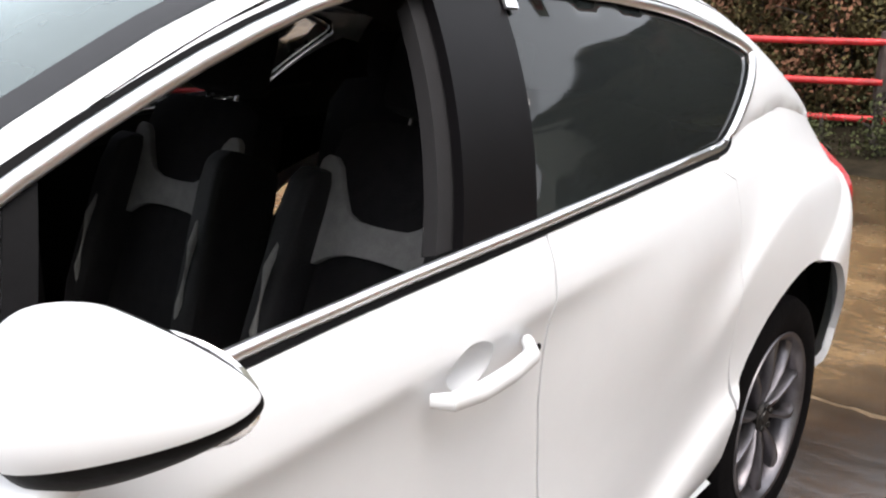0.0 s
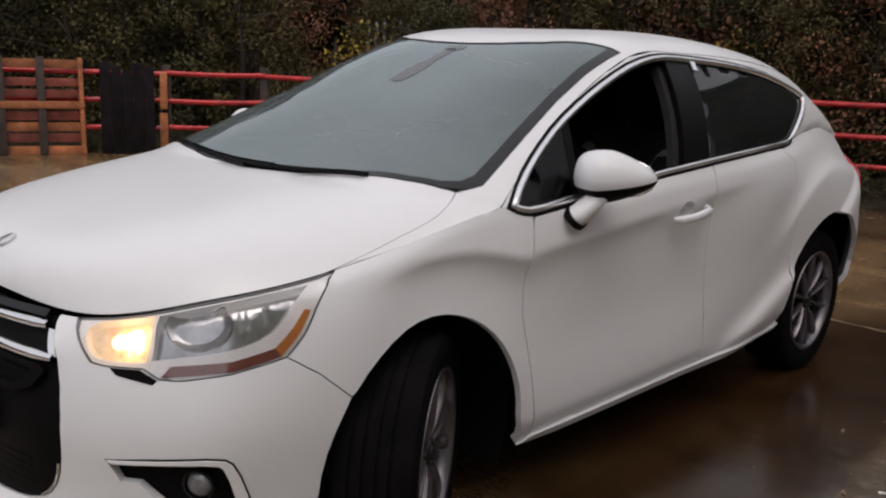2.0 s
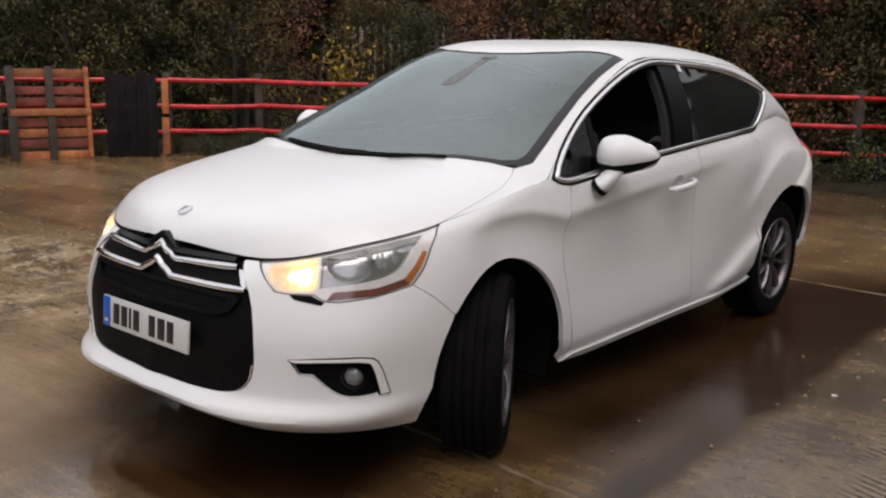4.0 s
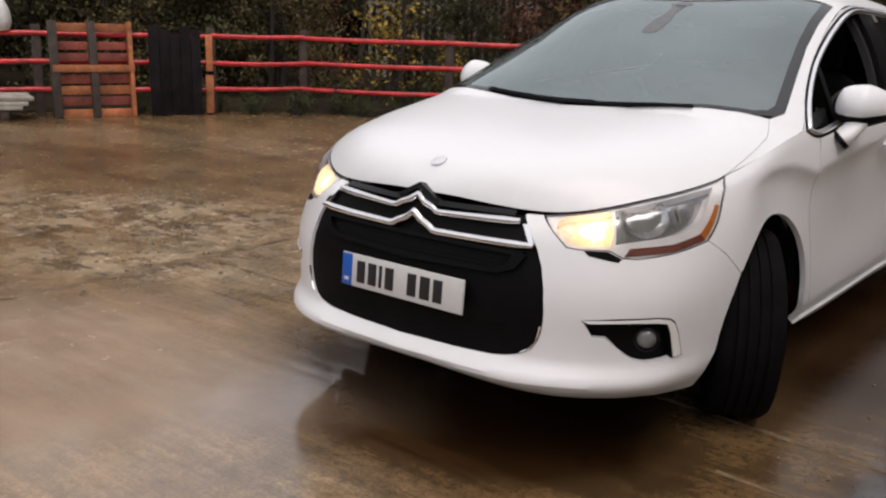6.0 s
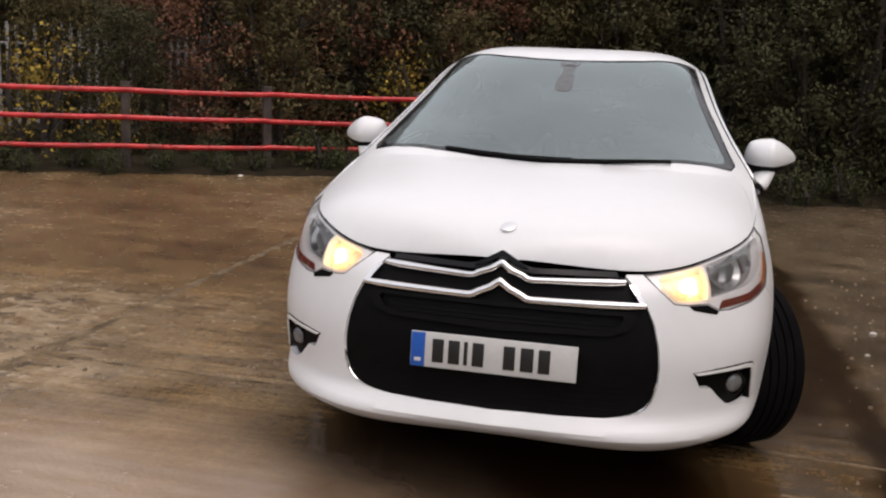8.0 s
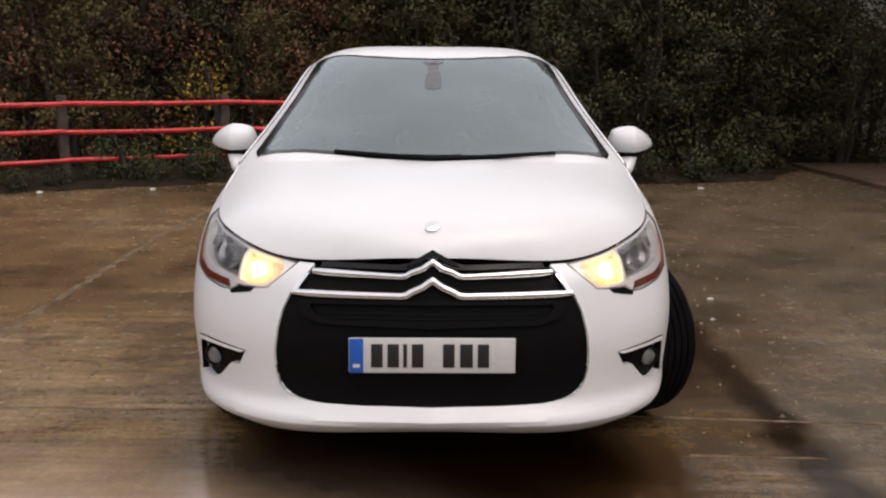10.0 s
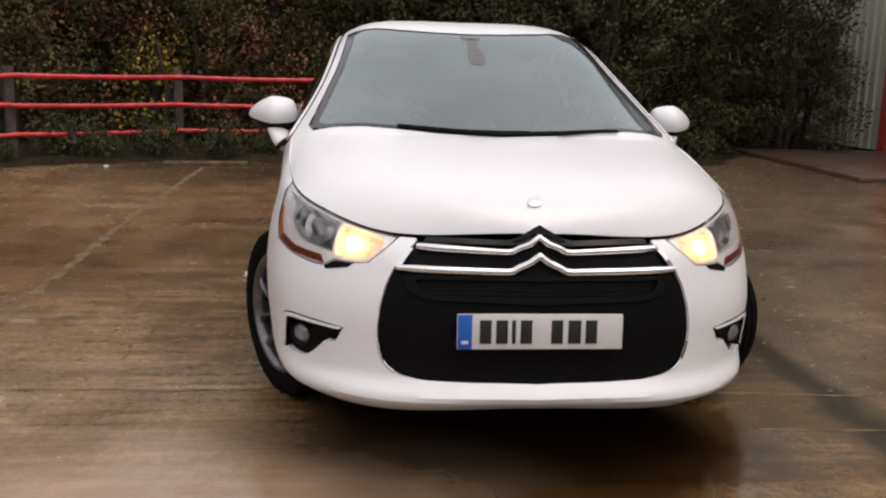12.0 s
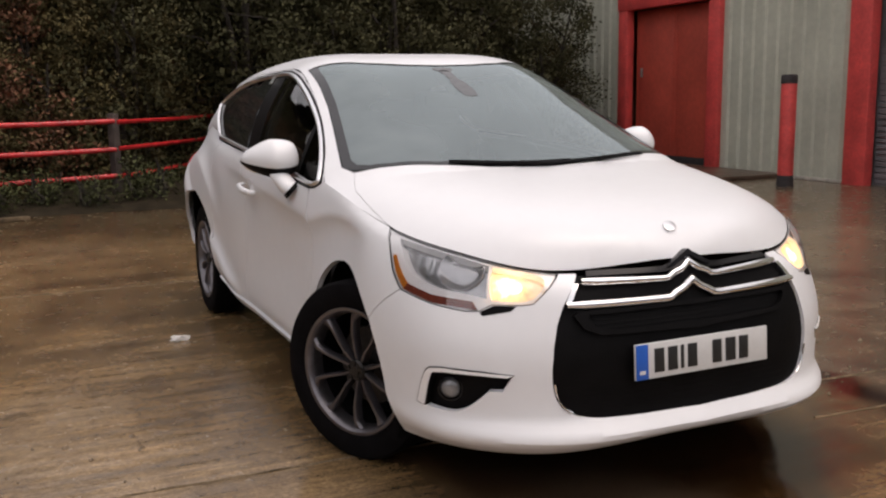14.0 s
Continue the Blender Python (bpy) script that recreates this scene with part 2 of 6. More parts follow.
    # concrete toned darker in a ragged oval below the hedge
    dark_oval = patch(-0.7, 9.3, 3.4, 2.7, 0, 0.9, 0.55, 1.1)
    col = mix_of(1.0, col, ramp(dark_oval, [(0.0, (1, 1, 1)), (1.0, (0.42, 0.43, 0.44))]), "MULTIPLY")
    col = mix_of(math_of("MULTIPLY", pits, 0.8), col, ramp(noise_of(20, 3), [(0.3, (0.050, 0.032, 0.018)), (0.7, (0.085, 0.058, 0.033))]))
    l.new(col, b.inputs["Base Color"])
    dry = math_of("SUBTRACT", 1.0, wet)
    l.new(math_of("ADD", math_of("MULTIPLY", dry, 0.09), math_of("ADD", math_of("MULTIPLY", math_of("MULTIPLY", noise_of(9, 4), 0.20), math_of("SUBTRACT", 1.0, math_of("MULTIPLY", wet_shade, 0.6))), 0.06)), b.inputs["Roughness"])
    b.inputs["Specular IOR Level"].default_value = 1.0
    ribs = math_of("SINE", math_of("MULTIPLY", math_of("ADD", sep.outputs["Y"], wob), 58.0), 0)
    ribs = math_of("ADD", math_of("MULTIPLY", ribs, math_of("SUBTRACT", 1.0, bay)), math_of("MULTIPLY", comb, 2.5))
    hgt = math_of("ADD", math_of("MULTIPLY", ribs, math_of("MULTIPLY", noise_of(1.7, 3), 0.38)), math_of("ADD", math_of("MULTIPLY", noise_of(9, 6), 1.5), math_of("MULTIPLY", math_of("ADD", noise_of(55, 4), math_of("MULTIPLY", crust, math_of("MULTIPLY", flakes, 2.0))), 0.7)))
    bp = n.new("ShaderNodeBump")
    bp.inputs["Distance"].default_value = 0.006
    calm = math_of("SUBTRACT", 1.0, math_of("MULTIPLY", wet_shade, 0.7))
    l.new(math_of("ADD", math_of("MULTIPLY", math_of("MULTIPLY", dry, calm), 0.26), 0.05), bp.inputs["Strength"])
    l.new(hgt, bp.inputs["Height"])
    l.new(bp.outputs["Normal"], b.inputs["Normal"])
    return m


def leaf_mat(name, dark, light):
    """Leaves, each its own shade, letting a little light through."""
    m = bpy.data.materials.new(name)
    m.use_nodes = True
    n, l = m.node_tree.nodes, m.node_tree.links
    b = n["Principled BSDF"]
    g = n.new("ShaderNodeNewGeometry")
    r = n.new("ShaderNodeValToRGB")
    r.color_ramp.elements[0].color, r.color_ramp.elements[1].color = (*dark, 1), (*light, 1)
    l.new(g.outputs["Random Per Island"], r.inputs[0])
    l.new(r.outputs[0], b.inputs["Base Color"])
    b.inputs["Roughness"].default_value = 0.75
    b.inputs["Specular IOR Level"].default_value = 0.15
    return m


M = {
    "paint": mat("white_paint", (0.775, 0.785, 0.800), 0.36, vary=0.015, size=2, coat=0.4),
    "black": mat("black_plastic", (0.0045, 0.0042, 0.0045), 0.5, vary=0.2, size=20, bump=0.1, spec=0.07),
    "gloss_black": mat("gloss_black", (0.006, 0.006, 0.007), 0.25, vary=0.1, size=20, spec=0.22),
    "rubber": mat("tyre_rubber", (0.0055, 0.005, 0.0055), 0.75, vary=0.3, size=12, bump=0.2, spec=0.04),
    "chrome": mat("chrome", (0.78, 0.78, 0.79), 0.10, 1.0, vary=0.04, size=8),
    "satin": mat("satin_chrome", (0.85, 0.85, 0.86), 0.30, 1.0, vary=0.05, size=8),
    "alloy": mat("alloy_wheel", (0.165, 0.155, 0.165), 0.33, 0.85, vary=0.15, size=14),
    "disc": mat("brake_disc", (0.05, 0.047, 0.045), 0.45, 0.8, vary=0.2, size=20),
    "fabric": mat("dark_seat_fabric", (0.012, 0.011, 0.013), 0.9, vary=0.3, size=30, bump=0.3, bump_size=300),
    "pale_fabric": mat("pale_seat_fabric", (0.36, 0.35, 0.34), 0.9, vary=0.12, size=30, bump=0.3, bump_size=300),
    "trim": mat("interior_trim", (0.018, 0.017, 0.019), 0.65, vary=0.2, size=20, bump=0.2, bump_size=200),
    "pillar": mat("door_pillar_film", (0.005, 0.0045, 0.005), 0.4, vary=0.1, size=20, spec=0.10),
    "lining": mat("roof_lining", (0.012, 0.011, 0.012), 0.9, vary=0.1, size=20),
    "under": mat("underbody_black", (0.005, 0.005, 0.005), 0.9, vary=0.2, size=10, spec=0.05),
    "windscreen": glass("windscreen_glass", (0.20, 0.225, 0.22), (0.86, 0.98, 1.0), pale_film=0.165, ior=1.75),
    "clear": glass("clear_glass", (0.9, 0.91, 0.9)),
    "tinted": glass("tinted_glass", (0.10, 0.10, 0.11), 0.8, 0.04, pale_film=0.022),
    "shaded": glass("shaded_glass", (0.25, 0.25, 0.26), 0.35, 0.1),
    "lens": glass("lamp_lens", (0.96, 0.96, 0.96)),
    "silver": mat("lamp_silver_band", (0.93, 0.93, 0.94), 0.25, 0.1, vary=0.06, size=20),
    "dull_chrome": mat("lamp_reflector_chrome", (0.50, 0.51, 0.52), 0.24, 0.75, vary=0.25, size=40),
    # near-white base: the sky mirrored in the chrome is put into the colour
    "edge_bright": mat("edge_chrome_sky_white", (0.92, 0.92, 0.92), 0.22, 0.1, vary=0.04, size=20),
    "bowl": mat("main_reflector", (0.40, 0.40, 0.41), 0.18, 0.9, vary=0.25, size=9, bump=0.25, bump_size=7),
    "lamp_rim": mat("lamp_rim_grey", (0.10, 0.10, 0.10), 0.4, vary=0.1),
    "border": mat("printed_glass_border", (0.013, 0.013, 0.015), 0.16, vary=0.2, size=20, spec=0.4),
    "frit": mat("dotted_glass_print", (0.075, 0.078, 0.080), 0.25, vary=0.15, size=30, spec=0.5),
    "amber": mat("amber_reflector", (0.58, 0.20, 0.03), 0.12, coat=1.0, vary=0.2, size=60),
    "rust_red": mat("side_reflector_red", (0.20, 0.045, 0.028), 0.12, coat=1.0, vary=0.2, size=60),
    "tail_red": mat("tail_lamp_red", (0.42, 0.01, 0.012), 0.1, coat=1.0),
    "smoke": mat("lamp_bowl_grey", (0.24, 0.245, 0.25), 0.28, 0.4, vary=0.3, size=22),
    "bulb": glow("lit_bulb", (1.0, 0.74, 0.36), 3.0),
    "lit_amber": painted_glow_bowl(),
    "plate": mat("plate_white", (0.62, 0.62, 0.61), 0.35, vary=0.05, size=14),
    "plate_blue": mat("plate_blue", (0.01, 0.10, 0.46), 0.35),
    "ink": mat("plate_ink", (0.012, 0.012, 0.012), 0.45),
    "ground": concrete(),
    "rail_red": mat("red_painted_steel", (0.52, 0.030, 0.032), 0.22, vary=0.35, size=5, bump=0.1),
    "post_dark": mat("weathered_post", (0.060, 0.045, 0.038), 0.85, vary=0.4, size=7, bump=0.4),
    "wood_orange": mat("orange_stained_wood", (0.36, 0.125, 0.050), 0.8, vary=0.45, size=5, bump=0.4, random=0.3),
    "wood_red": mat("red_stained_wood", (0.21, 0.052, 0.036), 0.8, vary=0.45, size=5, bump=0.4, random=0.3),
    "wood_dark": mat("tarred_board", (0.013, 0.0105, 0.0115), 0.9, vary=0.4, size=5, bump=0.4, random=0.3, spec=0.1),
    "pale_board": mat("pale_board", (0.40, 0.37, 0.32), 0.8, vary=0.3, size=6, bump=0.3, random=0.2),
    "sack": mat("white_woven_sack", (0.62, 0.62, 0.60), 0.8, vary=0.15, size=12, bump=0.4, bump_size=120),
    "cladding": mat("grey_green_cladding", (0.47, 0.47, 0.38), 0.55, vary=0.10, size=1.2, bump=0.03),
    "red_door": mat("red_door_paint", (0.50, 0.075, 0.048), 0.55, vary=0.16, size=1.6, bump=0.03),
    "red_frame": mat("red_frame_paint", (0.66, 0.075, 0.068), 0.5, vary=0.2, size=3, bump=0.1),
    "shutter": mat("grey_shutter", (0.20, 0.20, 0.21), 0.5, 0.3, vary=0.2, size=4),
    "galvanised": mat("galvanised_pale", (0.30, 0.29, 0.29), 0.6, 0.3, vary=0.3, size=6, random=0.25),
    "stain": mat("scuffed_black", (0.03, 0.025, 0.025), 0.8, vary=0.4, size=12, bump=0.3),
    "apron": mat("apron_concrete", (0.105, 0.066, 0.045), 0.35, vary=0.35, size=2.5, bump=0.5, bump_size=30),
    "joint": mat("silted_joint", (0.150, 0.108, 0.066), 0.9, vary=0.5, size=9, bump=0.7, bump_size=70, spec=0.15),
    "gravel": mat("loose_gravel", (0.20, 0.15, 0.10), 0.7, vary=0.4, size=15, bump=0.4),
    "paper": mat("litter_paper", (0.72, 0.70, 0.66), 0.8, vary=0.1, size=30),
    "bark": mat("dark_bark", (0.038, 0.030, 0.024), 0.9, vary=0.4, size=12, bump=0.6, bump_size=40),
    "leaf": leaf_mat("hedge_leaf", (0.052, 0.050, 0.024), (0.078, 0.074, 0.034)),
    "leaf_olive": leaf_mat("olive_leaf", (0.076, 0.062, 0.028), (0.132, 0.107, 0.044)),
    "leaf_green": leaf_mat("weed_leaf", (0.034, 0.038, 0.017), (0.088, 0.098, 0.038)),
    "leaf_brown": leaf_mat("russet_leaf", (0.105, 0.050, 0.030), (0.235, 0.112, 0.064)),
    "leaf_yellow": leaf_mat("yellow_leaf", (0.12, 0.085, 0.020), (0.42, 0.29, 0.050)),
    "woods": mat("far_woodland", (0.042, 0.036, 0.022), 1.0, vary=0.7, size=0.9, spec=0.0),
    "soil": mat("leaf_litter_soil", (0.026, 0.020, 0.012), 0.95, vary=0.5, size=6, bump=0.8, bump_size=25, spec=0.1),
}

# ---- car surface: a loft over guide curves (x half width, y from the nose back, z up) ----
def guide(points, breaks=(), knots=None):
    """Smooth curve through points over shared knots, with a crease at each station in breaks."""
    p = np.array(points, float)
    k = np.arange(len(p)) if knots is None else knots
    cuts = [0, *breaks, len(p) - 1]
    tan = {}
    for a, b in zip(cuts, cuts[1:]):
        for i in range(a, b + 1):
            lo, hi = max(i - 1, a), min(i + 1, b)
            tan[(a, i)] = (p[hi] - p[lo]) / (k[hi] - k[lo])

    def at(s):
        i = int(np.clip(np.searchsorted(k, s, side="right") - 1, 0, len(p) - 2))
        a = max(c for c in cuts[:-1] if c <= i)
        d = k[i + 1] - k[i]
        u = (s - k[i]) / d
        m0, m1 = tan[(a, i)] * d, tan[(a, i + 1)] * d
        return ((2 * u**3 - 3 * u**2 + 1) * p[i] + (u**3 - 2 * u**2 + u) * m0
                + (-2 * u**3 + 3 * u**2) * p[i + 1] + (u**3 - u**2) * m1)
    return at


KNOTS = np.array([0.0, 0.46, 0.85, 1.20, 1.70, 2.10, 2.60, 3.00, 3.58, 4.05, 4.48, 4.86, 5.50])
SILL = [(0, .09, .224), (.45, .12, .216), (.695, .340, .202), (.822, .635, .212), (.83, 1.2, .24), (.84, 1.6, .23), (.84, 2.13, .225),
        (.84, 2.5, .225), (.84, 3.1, .25), (.84, 3.56, .28), (.80, 3.98, .30), (.58, 4.2, .32), (0, 4.25, .32)]
LIP = [(0, -.018, .286), (.47, .030, .280), (.757, .262, .272), (.856, .62, .288), (.868, 1.2, .285), (.868, 1.6, .275), (.868, 2.13, .272),
       (.868, 2.5, .275), (.868, 3.1, .30), (.885, 3.56, .335), (.865, 3.98, .355), (.62, 4.23, .37), (0, 4.265, .37)]
LOW = [(0, .018, .345), (.46, .064, .345), (.755, .285, .347), (.873, .625, .355), (.885, 1.2, .34), (.885, 1.6, .33), (.885, 2.13, .33),
       (.885, 2.5, .335), (.885, 3.1, .36), (.905, 3.56, .40), (.89, 3.98, .42), (.64, 4.24, .42), (0, 4.275, .42)]
MID = [(0, .020, .54), (.46, .072, .54), (.775, .297, .54), (.886, .635, .56), (.893, 1.2, .56), (.882, 1.6, .56), (.882, 2.13, .57),
       (.884, 2.5, .58), (.895, 3.1, .60), (.925, 3.56, .64), (.905, 3.98, .64), (.65, 4.22, .64), (0, 4.26, .64)]
HIGH = [(0, .07, .70), (.465, .122, .70), (.766, .36, .71), (.870, .67, .75), (.880, 1.2, .80), (.895, 1.6, .80), (.90, 2.13, .82),
        (.902, 2.5, .84), (.91, 3.1, .87), (.91, 3.56, .91), (.858, 3.97, .91), (.64, 4.17, .88), (0, 4.22, .88)]
BELT = [(0, .105, .79), (.446, .185, .775), (.696, .388, .835), (.797, .675, .887), (.832, 1.235, .988), (.840, 1.6, .994), (.846, 2.13, 1.029),
        (.846, 2.5, 1.052), (.82, 3.1, 1.085), (.792, 3.62, 1.14), (.742, 3.98, 1.065), (.56, 4.12, 1.0), (0, 4.17, 1.0)]
RAIL = [*BELT[:5], (.707, 1.638, 1.208), (.624, 2.185, 1.424), (.614, 2.55, 1.446), (.652, 3.17, 1.419), (.645, 3.60, 1.346),
        (.604, 3.96, 1.188), (.55, 4.1, 1.10), (0, 4.16, 1.02)]
SPINE = [(0, .105, .79), (0, .20, .885), (0, .38, .941), (0, .62, .984), (0, .95, 1.031), (0, 1.508, 1.268), (0, 2.08, 1.483),
         (0, 2.5, 1.529), (0, 3.1, 1.507), (0, 3.593, 1.445), (0, 3.955, 1.272), (0, 4.15, 1.06), (0, 4.16, 1.02)]
# upper edge of the side windows, below the roof rail
SHOULDER = [*BELT[:5], (.707, 1.638, 1.207), (.629, 2.185, 1.411), (.620, 2.55, 1.437), (.632, 3.17, 1.390), (.642, 3.60, 1.285),
            (.622, 3.96, 1.195), (.55, 4.1, 1.02), (0, 4.16, 1.02)]
CREST = [(0, .088, .766), (.455, .155, .752), (.728, .370, .812), (.825, .668, .866), (.846, 1.2, .945), (.872, 1.6, .945), (.880, 2.13, .965),
         (.881, 2.5, .985), (.872, 3.1, 1.02), (.845, 3.60, 1.055), (.79, 3.98, 1.0), (.61, 4.15, .95), (0, 4.2, .95)]
WALL = [guide(c, knots=KNOTS) for c in (SILL, LIP, LOW, MID, HIGH, CREST, BELT)]
BELT_AT, RAIL_AT, SPINE_AT, SHOULDER_AT = WALL[6], guide(RAIL, (4,), KNOTS), guide(SPINE, (4,), KNOTS), guide(SHOULDER, (4,), KNOTS)


def fold(u):
    """A crease at u = 0 that fades downwards."""
    return u * u / (u + 0.05) * math.exp(1 - u) if u > 0 else 0.0


def ease(a, b, v):
    u = min(max((v - a) / (b - a), 0.0), 1.0)
    return u * u * (3 - 2 * u)


def relief(x, y, z):
    """Pressed lines of the flank: wing swell, shoulder line, haunch, lower blade."""
    if x < 0.6:
        return np.zeros(3)
    d = 0.0
    crest = 0.886 - 0.55 * (y - 1.0) ** 2
    d -= 0.034 * fold((crest - z) / 0.10) * ease(0.62, 0.95, y) * (1 - ease(1.2, 1.45, y))
    shoulder = 0.846 + 0.082 * (y - 1.32)
    d -= 0.031 * fold((shoulder - z) / 0.12) * ease(1.2, 1.45, y) * (1 - ease(2.3, 3.0, y))
    r = math.hypot(y - 3.65, (z - 0.40) * 1.12)
    d -= 0.018 * fold((r - 0.63) / 0.08) * ease(2.8, 3.0, y) * ease(0.62, 0.86, z) * (1 - ease(3.8, 4.05, y))
    blade = 0.30 + 0.44 * max(0.0, y - 2.62) ** 1.25
    d += 0.021 * fold((blade - z) / 0.06) * ease(2.3, 2.9, y)
    d -= 0.010 * fold((z - blade) / 0.06) * ease(2.2, 2.8, y) * (1 - ease(3.1, 3.3, y))
    return np.array((d, 0, 0))


def wall_point(s, z):
    """Point of the body's side at perimeter station s and height z."""
    c = [g(s) for g in WALL]
    zs = np.array([q[2] for q in c])
    z = float(np.clip(z, zs[0], zs[-1]))
    i = int(np.clip(np.searchsorted(zs, z, side="right") - 1, 0, 5))
    tang = [(c[min(j + 1, 6)] - c[max(j - 1, 0)]) / (zs[min(j + 1, 6)] - zs[max(j - 1, 0)]) for j in (i, i + 1)]
    d = zs[i + 1] - zs[i]
    u = (z - zs[i]) / d
    p = ((2 * u**3 - 3 * u**2 + 1) * c[i] + (u**3 - 2 * u**2 + u) * d * tang[0]
         + (-2 * u**3 + 3 * u**2) * c[i + 1] + (u**3 - u**2) * d * tang[1])
    p[2] = z
    return p + relief(p[0], p[1], z)


def glass_point(s, w):
    """Side glass between belt (w 0) and roof rail (w 1), gently bowed."""
    a, b = BELT_AT(s), RAIL_AT(s)
    p = a + (b - a) * w
    p[0] += 0.030 * 4 * w * (1 - w) * ease(1.9, 2.7, s)
    return p


def top_point(s, w):
    """Bonnet, windscreen and roof between rail (w 0) and centre line (w 1)."""
    a, b = RAIL_AT(s), SPINE_AT(s)
    q = 1 - (1 - w) ** (5.4 - 0.9 * ease(1.7, 2.0, s) + 1.4 * ease(2.1, 2.6, s) - 2.0 * ease(3.2, 4.2, s))
    return np.array((a[0] * (1 - w), a[1] + (b[1] - a[1]) * q, a[2] + (b[2] - a[2]) * q))

# ---- building kit ----
from mathutils import geometry
from mathutils.bvhtree import BVHTree

BASE = {}


def thing(name, place, label, category, group="", kind=""):
    ob = new(name)
    ob.location = place
    ob.empty_display_size = 0.2
    BASE[ob.name] = Vector(place)
    return tagged(ob, label, category, group, kind)


def part(name, bm, material, parent=None, label="", smooth=True):
    """Links a bmesh (world metres) as one mesh object under a thing or part."""
    me = bpy.data.meshes.new(name)
    if parent is not None:
        bmesh.ops.translate(bm, verts=bm.verts, vec=-BASE[parent.name])
    bm.to_mesh(me)
    bm.free()
    if smooth:
        me.polygons.foreach_set("use_smooth", [True] * len(me.polygons))
        if smooth != "all":
            me.set_sharp_from_angle(angle=radians(smooth if smooth is not True else 38))
    for m in (material if isinstance(material, (list, tuple)) else [material]):
        me.materials.append(M[m])
    if "flow" in me.attributes:
        flow = np.zeros(len(me.vertices) * 3)
        me.attributes["flow"].data.foreach_get("vector", flow)
        flow = flow.reshape(-1, 3)
        kept = np.zeros((len(me.loops), 3))
        for p in me.polygons:
            ids = list(p.vertices)
            if (np.abs(flow[ids]).sum(1) > .5).all():
                kept[list(p.loop_indices)] = flow[ids]
        me.attributes.remove(me.attributes["flow"])
        me.normals_split_custom_set([tuple(q) for q in kept])
    ob = new(name, me)
    if parent is not None:
        ob.parent = parent
        BASE[ob.name] = BASE[parent.name]
    else:
        BASE[ob.name] = Vector((0, 0, 0))
    return tagged(ob, label)


def block(size, m=None, bevel=0.0, bm=None, segs=2):
    """A box of that size at pose m, its edges rounded."""
    b = bmesh.new()
    bmesh.ops.create_cube(b, size=1, matrix=Matrix.Diagonal((*size, 1)))
    if bevel:
        bmesh.ops.bevel(b, geom=list(b.edges), offset=bevel, segments=segs, profile=0.5, affect="EDGES")
    if m is not None:
        bmesh.ops.transform(b, matrix=m, verts=b.verts)
    return join(bm, b)


def join(bm, other):
    if bm is None:
        return other
    me = bpy.data.meshes.new("tmp")
    other.to_mesh(me)
    other.free()
    bm.from_mesh(me)
    bpy.data.meshes.remove(me)
    return bm


def lathe(profile, m=None, segs=32, bm=None):
    """Turns (radius, height) pairs about z."""
    b = bmesh.new()
    rings = []
    for r, z in profile:
        if r < 1e-5:
            rings.append([b.verts.new((0, 0, z))] * segs)
        else:
            rings.append([b.verts.new((r * math.cos(2 * math.pi * i / segs), r * math.sin(2 * math.pi * i / segs), z)) for i in range(segs)])
    for a, c in zip(rings, rings[1:]):
        for i in range(segs):
            q = []
            for v in (a[i], a[(i + 1) % segs], c[(i + 1) % segs], c[i]):
                if v not in q:
                    q.append(v)
            if len(q) > 2:
                b.faces.new(q)
    bmesh.ops.recalc_face_normals(b, faces=b.faces)
    if m is not None:
        bmesh.ops.transform(b, matrix=m, verts=b.verts)
    return join(bm, b)


def tube(points, radius, segs=10, bm=None, flat=1.0, ends=True):
    """A round bar along points; radius may be a list."""
    b = bmesh.new()
    pts = [Vector(p) for p in points]
    rad = radius if isinstance(radius, (list, tuple)) else [radius] * len(pts)
    rings = []
    for i, p in enumerate(pts):
        d = (pts[min(i + 1, len(pts) - 1)] - pts[max(i - 1, 0)]).normalized()
        up = Vector((0, 0, 1)) if abs(d.z) < 0.95 else Vector((0, 1, 0))
        a = d.cross(up).normalized()
        c = a.cross(d)
        rings.append([b.verts.new(p + (a * math.cos(k) + c * flat * math.sin(k)) * rad[i]) for k in (2 * math.pi * j / segs for j in range(segs))])
    for r0, r1 in zip(rings, rings[1:]):
        for j in range(segs):
            b.faces.new((r0[j], r0[(j + 1) % segs], r1[(j + 1) % segs], r1[j]))
    if ends:
        b.faces.new(rings[0][::-1]), b.faces.new(rings[-1])
    bmesh.ops.recalc_face_normals(b, faces=b.faces)
    return join(bm, b)


def prism(outline, depth, m=None, bm=None, bevel=0.0):
    """A flat outline (x, y) raised to depth along z."""
    b = bmesh.new()
    f = b.faces.new([b.verts.new((x, y, 0)) for x, y in outline])
    got = bmesh.ops.extrude_face_region(b, geom=[f])
    bmesh.ops.translate(b, verts=[v for v in got["geom"] if isinstance(v, bmesh.types.BMVert)], vec=(0, 0, depth))
    bmesh.ops.recalc_face_normals(b, faces=b.faces)
    if bevel:
        bmesh.ops.bevel(b, geom=list(b.edges), offset=bevel, segments=2, profile=0.5, affect="EDGES")
    if m is not None:
        bmesh.ops.transform(b, matrix=m, verts=b.verts)
    return join(bm, b)


